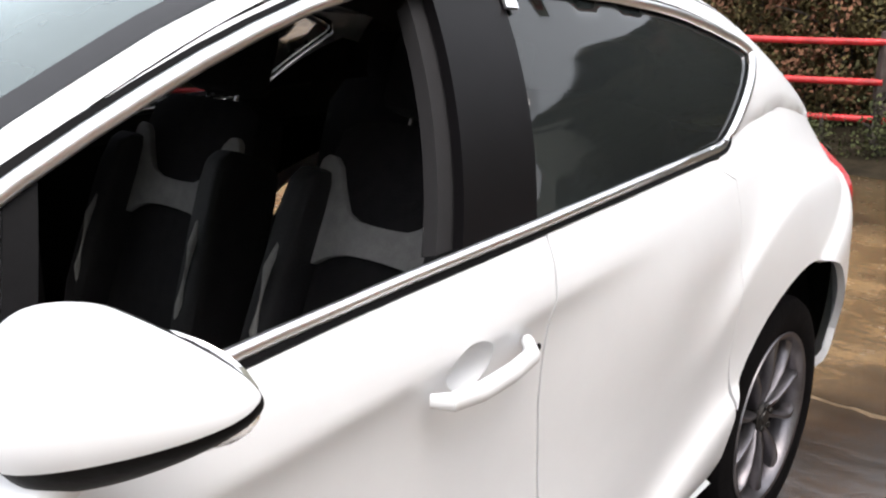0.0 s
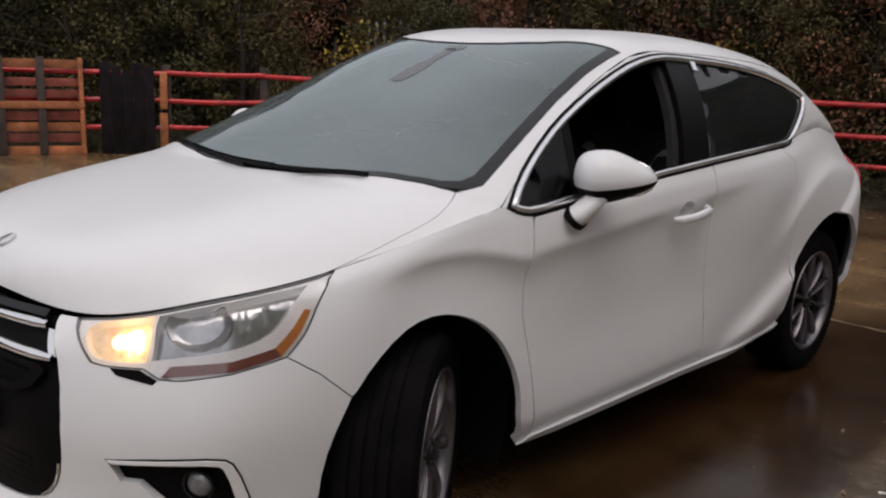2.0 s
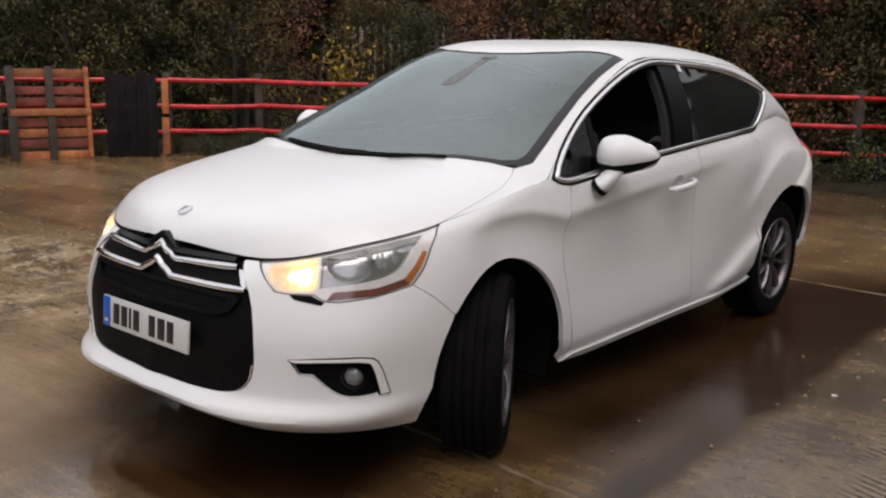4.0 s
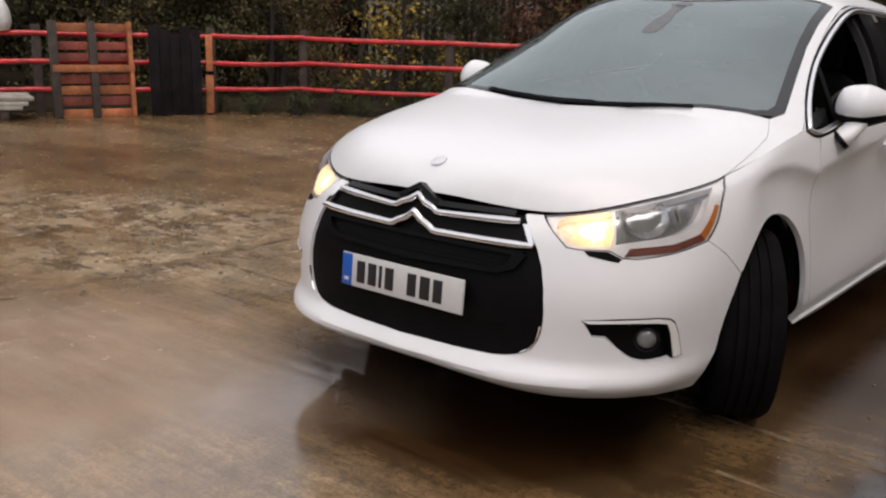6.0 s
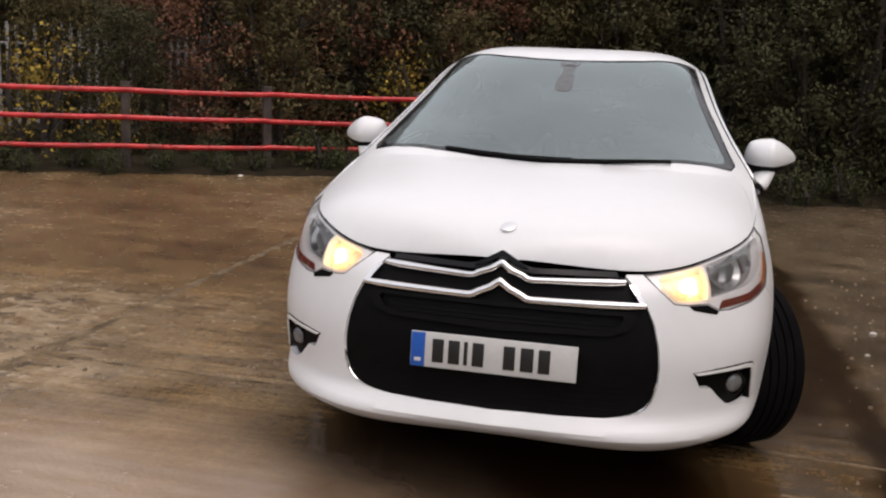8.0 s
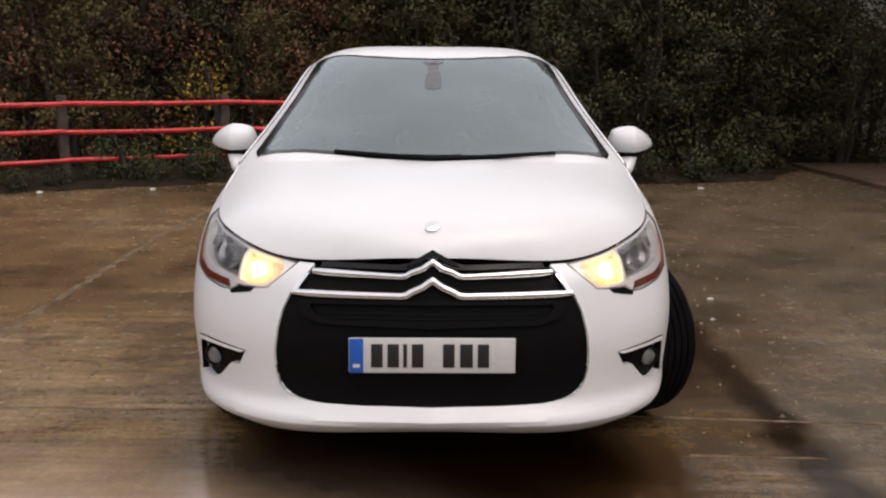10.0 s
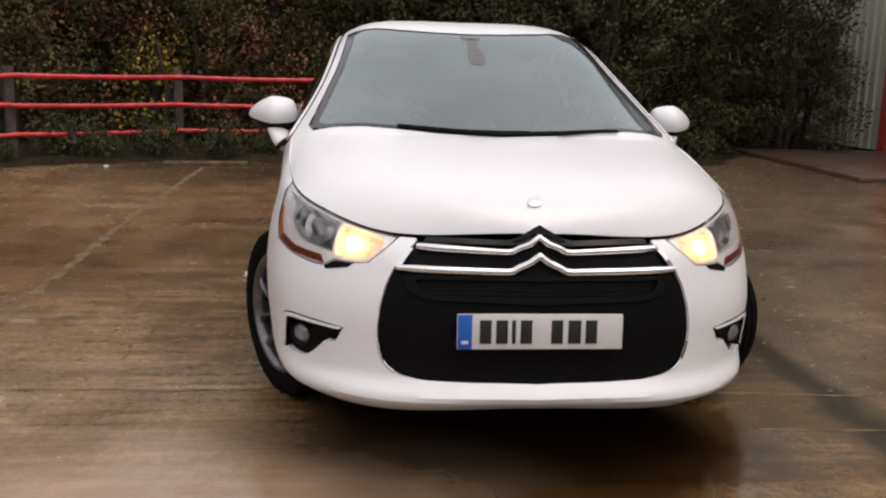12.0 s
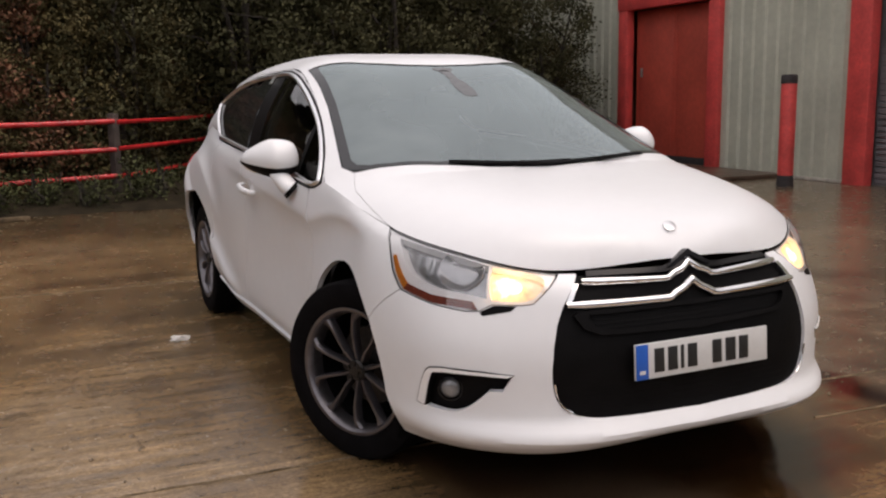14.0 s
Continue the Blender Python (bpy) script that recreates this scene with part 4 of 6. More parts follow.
def wall_at(s, z):
    """On the lower body: perimeter station and height; minus for the right flank."""
    a = abs(s)
    p = wall_point(a, z)
    ds, dz = wall_point(a + 0.012, z) - wall_point(max(a - 0.012, 0), z), wall_point(a, z + 0.012) - wall_point(a, z - 0.012)
    nn = np.cross(ds, dz)
    nn /= np.linalg.norm(nn) + 1e-9
    if a < 0.02:
        nn = np.array((0, nn[1], nn[2]))
    k = -1 if s < 0 else 1
    return Vector((k * p[0], p[1], p[2])), Vector((k * nn[0], nn[1], nn[2]))


def side_at(y, z):
    """On the left flank, seen from the side."""
    p, nn, *_ = HULL.ray_cast(Vector((3, y, z)), Vector((-1, 0, 0)))
    if p is None:
        p, nn, *_ = HULL.find_nearest(Vector((0.7, y, z)))
    return p, (nn if nn.x > 0 else -nn)


def top_at(x, y):
    """On bonnet, windscreen and roof, seen from above: the loft itself, with its own normal."""
    a = abs(x)

    def miss(u):
        w = 1 - a / max(float(RAIL_AT(u)[0]), 1e-6)
        return (float(top_point(u, w)[1]) - y, w) if 0 <= w <= 1 else (None, w)
    lo, hi = 0.0, 4.9
    for k in range(64):
        u = .04 + 4.86 * k / 63
        m, _ = miss(u)
        if m is None:
            continue
        if m > 0:
            hi = u
            break
        lo = u
    inside_top = miss(lo)[0] is not None and hi < 4.9
    if inside_top:
        f0, f1 = miss(lo)[0], miss(hi)[0]
        for _ in range(9):
            u = lo + (hi - lo) * f0 / (f0 - f1)
            f, w = miss(u)
            if f is None:
                inside_top = False
                break
            if abs(f) < 1e-6:
                break
            if f > 0:
                hi, f1, f0 = u, f, f0 * .5 if _ % 3 == 2 else f0
            else:
                lo, f0, f1 = u, f, f1 * .5 if _ % 3 == 2 else f1
    if inside_top:
        p = top_point(u, w)
        du = top_point(min(u + .004, 5.4), w) - top_point(u - .004, w)
        dw = top_point(u, min(w + .002, 1.0)) - top_point(u, max(w - .002, 0.0))
        n = np.cross(dw, du)
        n = n / (np.linalg.norm(n) + 1e-12)
        p, nn = Vector(p), Vector(n)
    else:
        p, nn, *_ = HULL.ray_cast(Vector((a, y, 4)), Vector((0, 0, -1)))
        if p is None or p.z < .7:
            p, nn, *_ = HULL.find_nearest(Vector((a, y, .79 + .16 * y if y < 1.25 else 1.2)))
    nn = nn if nn.z > 0 else -nn
    k = -1 if x < 0 else 1
    return Vector((k * p.x, p.y, p.z)), Vector((k * nn.x, nn.y, nn.z))


def s_of(y, z, lo=0.6, hi=5.0):
    """Perimeter station at which the flank reaches y."""
    for _ in range(30):
        mid = (lo + hi) / 2
        lo, hi = (mid, hi) if wall_point(mid, z)[1] < y else (lo, mid)
    return lo


def flank(points):
    return [(s_of(y, z), z) for y, z in points]


def whole(half):
    """Closes a half outline over the centre line."""
    return list(half) + [(-u, v) for u, v in reversed(half) if abs(u) > 1e-6]


def arc(cy, cz, r, a0, a1, k=22):
    return [(cy + r * math.cos(radians(a0 + (a1 - a0) * i / k)), cz + r * math.sin(radians(a0 + (a1 - a0) * i / k))) for i in range(k + 1)]


def belt_z(s):
    return float(BELT_AT(s)[2])


car = thing("car", (0, 2.1, 0), "white five-door hatchback with chrome trim and lit sidelights, front wheels turned", "car")

# outlines on the flank, as perimeter station and height
LAMP_LOW = [(.445, .772), (.482, .735), (.535, .691), (.57, .687), (.66, .687), (.70, .667), (.745, .664), (.86, .678), (1.0, .708), (1.05, .758), (1.095, .812), (1.15, .868)]
LAMP = LAMP_LOW + [(s, belt_z(s) - 0.0005) for s in np.linspace(1.178, .445, 16)][:-1]
FOG = rounded([(.628, .482), (.75, .488), (.89, .490), (.925, .468), (.970, .364), (.93, .354), (.83, .350), (.77, .375), (.705, .428), (.662, .430)], (0, 4, 8, 9), 2)
GRILLE_SIDE = [(.379, .767), (.404, .735), (.446, .681), (.476, .629), (.498, .566), (.508, .503), (.509, .468), (.505, .434), (.495, .404), (.478, .380), (.455, .364), (.425, .354), (.385, .347), (.345, .343), (.2, .338), (0, .336)]
GRILLE_TOP = [(0, .787), (.06, belt_z(.06) - .004), (.2, belt_z(.2) - .004), (.372, belt_z(.372) - .004)]
ARCH_F = flank(arc(.935, .345, .382, 180, 0))
ARCH_R = flank(arc(3.595, .36, .398, 180, -12))
DOOR_F = [(1.395, .275), (1.367, .45), (1.322, .66), (1.328, .80), (1.350, .90), (1.358, .955)]
DOOR_B = [(2.475, .29), (2.455, .50), (2.432, .76), (2.440, .90), (2.462, 1.039)]
DLO_LOW = [(1.262, .985), (1.30, .966), (1.36, .957), (1.57, .974), (2.02, 1.014), (2.45, 1.041), (2.85, 1.059), (3.16, 1.072)]
DLO_BACK = [(3.23, 1.080), (3.29, 1.112), (3.365, 1.162), (3.455, 1.220), (3.52, 1.266)]
DLO_TOP = [(float(SHOULDER_AT(s)[1]), float(SHOULDER_AT(s)[2]) - .012 * ease(3.4, 4.0, s)) for s in (3.93, 3.76, 3.58, 3.3, 3.0, 2.8, 2.6, 2.42, 2.26, 2.10, 1.95, 1.82)]

DLO = DLO_LOW + DLO_BACK + DLO_TOP


def low_line(y):
    for (y0, z0), (y1, z1) in zip(DLO_LOW, DLO_LOW[1:]):
        if y0 <= y <= y1:
            return z0 + (z1 - z0) * (y - y0) / (y1 - y0)
    return 1.06


def sill_z(s):
    return float(WALL[0](s)[2]) + 0.004


# front bumper, all in one with its lip
seam = [(1.0, .708)] + flank([(.55, .660), (.60, .616), (.634, .586)])
half = [(0, .336)] + GRILLE_SIDE[-2::-1] + [(s, belt_z(s) - 0.002) for s in (.385, .41, .440)]
half += LAMP_LOW[1:8] + seam
half += [p for p in ARCH_F if p[1] < .585 and p[0] < 1.3][::-1]
half += [(s, sill_z(s)) for s in (1.10, .95, .8, .6, .4, .2, .0)]
part("front_bumper", skin(whole(half), wall_at, [FOG, [(-u, v) for u, v in FOG]], 0.0012, 0.018, 0.025), "paint", car)

# bonnet
HOOD_EDGE = [tuple(BELT_AT(s)[:2]) for s in np.linspace(0, 1.14, 39)]
WING_LINE = [(.793, .674), (.795, .72), (.795, .80), (.791, .90), (.785, .99), (.779, 1.03), (.760, 1.09)]
HOOD = [(x * .9985, y + .0025) for x, y in HOOD_EDGE] + [(x - .0015, y) for x, y in WING_LINE] + [(.7345, 1.146), (.70, 1.120), (.60, 1.066), (.45, 1.012), (.25, .966), (0, .945)]
part("bonnet", skin(whole(HOOD), top_at, (), 0.0, 0.026, 0.007, exact=True), "paint", car)

# front wings: flank and the strip above it up to the bonnet
def wing():
    o = LAMP_LOW[8:] + [(1.178, belt_z(1.178) + .0015)] + [(s, belt_z(s) + .0015) for s in (1.3, 1.45, 1.6, 1.70, 1.74)]
    o += [q for q in flank(DOOR_F[::-1])]
    o += [(ARCH_F[-1][0] + .03, .245)] + [p for p in ARCH_F if not (p[1] < .585 and p[0] < 1.3)][::-1] + seam[::-1][:-1]
    b = skin(o, wall_at, (), 0.0015, 0.016, 0.02)
    strip = WING_LINE + [(.736, 1.148), (.76, 1.18), (.79, 1.22)] + [(float(BELT_AT(s)[0]) * .9975, float(BELT_AT(s)[1])) for s in (1.70, 1.6, 1.5, 1.4, 1.3, 1.2, 1.178)]
    return skin(strip, top_at, (), 0.0, 0.02, 0.012, bm=b)


both("front_wing", wing, "paint", car)


CUP = [(2.235 + .050 * math.cos(a), .887 + .034 * math.sin(a)) for a in np.linspace(0, 2 * math.pi, 24, endpoint=False)]


def door_front():
    lower = [(y, .262 + .006 * (y - 1.4)) for y in np.linspace(2.475, 1.40, 12)]
    upper = [(y, low_line(y) - .002) for y in np.linspace(1.365, 2.462, 16)]
    return skin(flank(lower + DOOR_F[1:-1] + upper + DOOR_B[::-1][1:-1]), wall_at, [flank(CUP)], 0.0042, 0.015, 0.03)


def door_rear():
    front_arch = [(y, z) for y, z in arc(3.595, .36, .398, 180, 165, 4)]
    o = [(2.462, low_line(2.462) - .002)] + [(y, low_line(y) - .002) for y in np.linspace(2.5, 3.10, 9)] + [(3.20, 1.02), (3.185, .85), (3.185, .62)]
    o += front_arch[::-1] + [(3.17, .30)] + [(y, .268) for y in np.linspace(3.10, 2.475, 8)] + DOOR_B[1:-1]
    return skin(flank(o), wall_at, (), 0.0014, 0.015, 0.03)


both("front_door", door_front, "paint", car), both("rear_door", door_rear, "paint", car)


def quarter():
    o = [(3.185, .62), (3.185, .85), (3.20, 1.02), (3.10, low_line(3.1) - .002), (3.16, 1.066)]
    up = [(s, belt_z(s) - .001) for s in (3.70, 3.85, 4.05, 4.25, 4.42)]
    down = [(4.60, belt_z(4.60) - .001), (4.67, 1.0), (4.52, .986), (4.50, .844), (4.60, .80), (4.62, .66)] + flank([(3.99, .50)])
    ring = [p for p in ARCH_R if p[1] > .36][::-1]
    ring = [p for p in ring if p[0] > s_of(3.205, .46)]
    b = skin(flank(o) + up + down + ring, wall_at, (), 0.0006, 0.018, 0.02)
    edge = [tuple(RAIL_AT(s)[1:] - np.array((0, .002))) for s in (3.98, 4.10, 4.22, 4.36, 4.48, 4.58)]
    pillar = [(3.16, 1.078)] + DLO_BACK + [DLO_TOP[0], DLO_TOP[1]] + edge[1:] + [(4.06, 1.075), (3.98, 1.062), (3.80, 1.108), (3.62, 1.139), (3.40, 1.120)]
    return skin(pillar, side_at, (), 0.0005, 0.024, 0.012, bm=b)


both("rear_wing", quarter, "paint", car)


def sill_strip():
    o = [(y, .232) for y in np.linspace(1.36, 3.2, 16)] + [(3.205, .285)] + [(y, .264) for y in np.linspace(3.10, 1.41, 14)]
    return skin(flank(o), wall_at, (), 0.0, 0.025, 0.03, 0.012)


both("sill", sill_strip, "paint", car)


def rear_half():
    o = [(5.495, .335)] + [(s, sill_z(s)) for s in (5.3, 5.0, 4.7, 4.5)] + flank([(3.955, .34), (3.985, .50)]) + [(4.62, .66), (4.60, .80), (4.66, .84), (5.0, .84), (5.495, .84)]
    return skin(o, wall_at, (), 0.0, 0.03, 0.02)


b_left = rear_half()
part("rear_bumper", join(b_left, mirrored(b_left)), "paint", car)


def tail_lamp():
    o = [(4.50, .845), (4.60, .812), (4.66, .842), (4.80, .85), (4.80, .985), (4.66, 1.0), (4.52, .985)]
    return skin(rounded(o, (), 1), wall_at, (), 0.001, 0.02, 0.03, 0.012)


both("tail_lamp", tail_lamp, "tail_red", car, "red tail lamp")


def tailgate_half():
    v, f = grid_mesh(top_point, np.linspace(4.36, 5.45, 22), np.linspace(0, 1, 10))
    b = bmesh.new()
    vs = [b.verts.new(p) for p in v]
    for q in f:
        try:
            b.faces.new([vs[i] for i in q])
        except ValueError:
            pass
    v2, f2 = grid_mesh(wall_at_tail, np.linspace(4.80, 5.5, 14), np.linspace(.842, 1.0, 5))
    vs2 = [b.verts.new(p) for p in v2]
    for q in f2:
        b.faces.new([vs2[i] for i in q])
    bmesh.ops.recalc_face_normals(b, faces=b.faces)
    return b


def wall_at_tail(s, z):
    return wall_point(s, z)


b_left = tailgate_half()
part("tailgate", join(b_left, mirrored(b_left)), "paint", car)

# roof with its pillars, round the windscreen
WS = [(0, .951), (.25, .972), (.45, 1.018), (.60, 1.072), (.70, 1.126), (.748, 1.185), (.760, 1.235), (.700, 1.50), (.652, 1.72), (.622, 1.92), (.607, 2.08), (.600, 2.170), (.565, 2.158), (.46, 2.095), (.35, 2.035), (.18, 2.0), (0, 1.988)]


def rail_x(y):
    lo, hi = 1.7, 4.6
    for _ in range(30):
        mid = (lo + hi) / 2
        lo, hi = (mid, hi) if RAIL_AT(mid)[1] < y else (lo, mid)
    return float(RAIL_AT(lo)[0])


roof_half = [(0, 1.984)] + [(x, y - 0.003) for x, y in WS[-2:6:-1]] + [(.760, 1.235), (.748, 1.185), (.7375, 1.152), (.760, 1.18), (.79, 1.22), (.829, 1.2355)]
roof_half += [(rail_x(y) * .998 - .0005, y) for y in np.linspace(1.27, 3.84, 44)] + [(.45, 3.88), (.2, 3.90), (0, 3.905)]
side_half = [(1.238, .9885)] + [tuple(RAIL_AT(s)[1:] + np.array((0, .0005))) for s in (1.74, 1.80, 1.88, 1.96, 2.04, 2.12, 2.2, 2.28, 2.42, 2.6, 2.8, 3.0, 3.2, 3.4, 3.58, 3.76, 3.93, 4.10)]
side_half += [(y + .004, z - .004) for y, z in DLO_TOP] + [(1.275, .986), (1.27, .984)]
left_rail = skin(side_half, side_at, (), 0.0, 0.02, 0.0, -0.0015)
roof_sheet = join(skin(whole(roof_half), top_at, (), 0.0, 0.035, 0.0), mirrored(left_rail))
part("roof", join(roof_sheet, left_rail), "paint", car)
ws = part("windscreen", skin(whole(WS), top_at, (), 0.003, 0.04, 0.0, -0.004, exact=True), "windscreen", car, "tall raked windscreen glass", smooth="all")
ws.visible_shadow = False
band_in = [(x * f, y) for (x, y), f in zip([(0, .985), (.25, 1.006), (.45, 1.050), (.60, 1.104), (.675, 1.150), (.708, 1.195), (.714, 1.243), (.656, 1.50), (.610, 1.72), (.580, 1.92), (.567, 2.065), (.558, 2.138), (.540, 2.130), (.45, 2.075), (.35, 2.018), (.18, 1.985), (0, 1.975)], [1] * 17)]
part("screen_border", skin(whole(WS), top_at, [whole(band_in)], 0.004, 0.03, 0.0, -0.002, exact=True), "border", car, "black printed windscreen border", smooth="all")

# ---- side windows ----
def loop_strip(outer, width, lift, edge):
    inner = shrink(outer, width)
    return lambda: skin(outer, side_at, [inner], 0.0, 0.022, edge, lift)


dlo_round = rounded(DLO, (0,), 1)
both("window_seal", loop_strip([tuple(p) for p in shrink(dlo_round, -0.004)], 0.010, 0.003, 0.008), "black", car, "thin black rubber seal")


def chrome_loop():
    """A bowed bright bar all round the side windows."""
    line = dense(shrink(dlo_round, 0.0125), 0.03)
    b, rings = bmesh.new(), []
    side = np.roll(line, -1, 0) - np.roll(line, 1, 0)
    side = np.stack([-side[:, 1], side[:, 0]], 1) / np.linalg.norm(side, axis=1)[:, None]
    for q, d in zip(line, side):
        row = []
        for k, h in ((-1, .0), (-.92, .005), (-.5, .0105), (0, .012), (.5, .0105), (.92, .005), (1, .0)):
            p, nn = side_at(q[0] + d[0] * k * .0095, q[1] + d[1] * k * .0095)
            row.append(b.verts.new(p + nn * h))
        rings.append(row)
    for r0, r1 in zip(rings, rings[1:] + rings[:1]):
        for i in range(6):
            b.faces.new((r0[i], r0[i + 1], r1[i + 1], r1[i]))
    bmesh.ops.recalc_face_normals(b, faces=b.faces)
    if sum(f.normal.x for f in b.faces) < 0:
        bmesh.ops.reverse_faces(b, faces=b.faces)
    return b


both("chrome_surround", chrome_loop, "satin", car, "bright chrome window surround", "all")
inner = [tuple(p) for p in shrink(dlo_round, 0.021)]


def cut(poly, y0, y1):
    """The stretch of an outline between two lengths, its ends leaning with the door gap."""
    out = []
    n = len(poly)
    lean = lambda z: 0.42 * (z - 1.03)
    def clip(pts, keep, at):
        res = []
        for i in range(len(pts)):
            a, c = pts[i], pts[(i + 1) % len(pts)]
            fa, fc = keep(a), keep(c)
            if fa >= 0:
                res.append(a)
            if (fa >= 0) != (fc >= 0):
                t = fa / (fa - fc)
                res.append((a[0] + (c[0] - a[0]) * t, a[1] + (c[1] - a[1]) * t))
        return res
    out = clip(list(poly), lambda p: p[0] - lean(p[1]) - y0, y0)
    return clip(out, lambda p: y1 - (p[0] - lean(p[1])), y1)


pillar_poly = cut(inner, 2.255, 2.44)
both("door_pillar", lambda: skin(pillar_poly, side_at, (), 0.0, 0.03, 0.02, -0.004), "pillar", car, "black door pillar")
mark = [(2.580, 1.381), (2.612, 1.379), (2.627, 1.414), (2.594, 1.416)]
both("chrome_clip", lambda: skin(mark, side_at, (), 0.0, 0.03, 0.006, 0.006), "satin", car, "small chrome pillar clip")
both("quarter_divider", lambda: skin(cut(inner, 1.595, 1.63), side_at, (), 0.0, 0.03, 0.02, -0.004), "black", car)
for nm, y0, y1, look_of in (("quarter_light", 1.0, 1.595, "shaded"), ("rear_window", 2.44, 3.9, "tinted")):
    for ob in both(nm, lambda: skin(cut(inner, y0, y1), side_at, (), 0.0, 0.04, 0.0, -0.006), look_of, car, "", "all"):
        ob.visible_shadow = False
# the passenger's front window is wound down; the driver's is up
drv = part("front_window", mirrored(skin(cut(inner, 1.63, 2.255), side_at, (), 0.0, 0.04, 0.0, -0.006)), "clear", car, smooth="all")
drv.visible_shadow = False
REAR_TRIM = [(3.10, 1.02), (3.22, 1.090), (3.29, 1.124), (3.37, 1.172), (3.47, 1.226), (3.55, 1.262), (3.86, 1.195), (4.0, 1.09), (3.95, .99), (3.6, .97), (3.2, .97)]
both("rear_pillar_trim", lambda: skin(REAR_TRIM, side_at, (), 0.0, 0.04, 0.0, -0.03), "lining", car)
both("pillar_lining", lambda: skin(cut(inner, 2.225, 2.46), side_at, (), 0.0, 0.04, 0.03, -0.03), "lining", car)

# ---- grille, plate and lamps ----
gr = GRILLE_TOP + GRILLE_SIDE
grille = part("grille", skin(whole(gr), wall_at, (), 0.0, 0.024, 0.03, -0.010), "black", car, "matt black grille panel")
lip = [(0, .668), (.1, .668), (.40, .668), (.42, .655), (.395, .615), (.34, .595), (0, .585)]
lip_in = [(0, .655), (.1, .655), (.37, .655), (.375, .645), (.355, .622), (.32, .610), (0, .602)]
part("grille_frame", skin(whole(lip), wall_at, [whole(lip_in)], 0.0, 0.02, 0.02, 0.006), "black", grille)
for k in range(4):
    z = .612 + .0135 * k
    part("grille_bar", skin(whole([(0, z), (.345 + .006 * k, z), (.345 + .006 * k, z + .005), (0, z + .005)]), wall_at, (), 0, 0.03, 0.012, -0.007), "black", grille)
for k in range(5):
    z = .36 + .019 * k
    part("lower_bar", skin(whole([(0, z), (.40, z), (.40, z + .006), (0, z + .006)]), wall_at, (), 0, 0.04, 0.012, -0.0085), "black", grille)


def chevron(z_end, z_mid, peak, wide, x_end, drop):
    """Outline of a bar that runs in from the side and rises to a point at the centre."""
    upper = [(0, peak), (.03, peak - .024), (.075, z_mid + wide * .95), (.10, z_mid + wide * .5), (x_end, z_end + wide * .5)]
    lower = [(x_end + drop, z_end - wide * .5), (.10, z_mid - wide * .5), (.085, z_mid - wide * .45), (.03, peak - .044), (0, peak - .022)]
    return whole(upper + lower)


def bright_bar(z_end, z_mid, peak, half, x_end):
    """A bowed chrome bar with a peak at the centre, tapering at its ends."""
    side = [(0, peak - .011), (.03, peak - .034), (.066, z_mid + .012), (.082, z_mid + .002), (.10, z_mid), (x_end, z_end)]
    right = [p for a, c in zip(side, side[1:]) for p in [(a[0] + (c[0] - a[0]) * k / 6, a[1] + (c[1] - a[1]) * k / 6) for k in range(6)]] + [side[-1]]
    line = np.array([(-u, v) for u, v in right[:0:-1]] + right)
    d = np.gradient(line, axis=0)
    d = np.stack([-d[:, 1], d[:, 0]], 1) / np.linalg.norm(d, axis=1)[:, None]
    b, rows = bmesh.new(), []
    for q, n2 in zip(line, d):
        w = half * min(1.0, .7 + (x_end - abs(q[0])) / .03)
        row = []
        for k, h in ((-1, -.012), (-1, .002), (-.75, .009), (-.2, .013), (.35, .012), (.8, .007), (1, .001), (1, -.012)):
            p, nn = wall_at(q[0] + n2[0] * k * w, q[1] + n2[1] * k * w)
            row.append(b.verts.new(p + nn * (h + .003)))
        rows.append(row)
    for r0, r1 in zip(rows, rows[1:]):
        for i in range(7):
            b.faces.new((r0[i], r0[i + 1], r1[i + 1], r1[i]))
    bmesh.ops.recalc_face_normals(b, faces=b.faces)
    if sum(f.normal.y for f in b.faces) > 0:
        bmesh.ops.reverse_faces(b, faces=b.faces)
    return b


part("chrome_bar", bright_bar(.747, .740, .798, .0100, .376), "chrome", grille, "upper chrome grille bar with peak", smooth="all")
part("chrome_bar", bright_bar(.686, .681, .743, .0125, .436), "chrome", grille, "lower chrome grille bar with peak", smooth="all")
for k in (1, -1):
    end = [(.438, .690), (.402, .741), (.386, .741), (.420, .690)]
    part("chrome_end", skin([(k * u, v) for u, v in end], wall_at, (), 0.0, 0.012, 0.012, 0.007), "chrome", grille, "chrome return at the end of the bars")
    rim_line = [(.503, .455), (.498, .425), (.486, .398), (.468, .378), (.446, .365)]
    part("chrome_corner", tube([wall_at(k * u, v)[0] + wall_at(k * u, v)[1] * .002 for u, v in rim_line], .0035, 8), "chrome", grille, "thin chrome line in the lower corner")
part("black_trim", skin(chevron(.764, .764, .816, .013, .350, .004), lambda s, z: wall_at(s, min(z, belt_z(abs(s)) + .0)), (), 0, 0.015, 0.02, 0.010), "gloss_black", grille)
peak_trim = prism([(-.085, -.006), (-.07, .006), (0, .046), (.07, .006), (.085, -.006), (.06, -.004), (0, .026), (-.06, -.004)], 0.03, pose(0, .118, .775, 78, 0, 0))
part("peak_trim", peak_trim, "gloss_black", grille)

plate = part("number_plate", block((.52, .010, .111), pose(0, .012, .507, -4, 0, 0), .003), "plate", car, "white front plate with plain dark bars")
part("blue_band", block((.044, .004, .108), pose(-.236, .0065, .507, -4, 0, 0), .001), "plate_blue", plate)
part("band_mark", block((.022, .003, .012), pose(-.236, .0035, .475, -4, 0, 0), .001), "plate", plate)
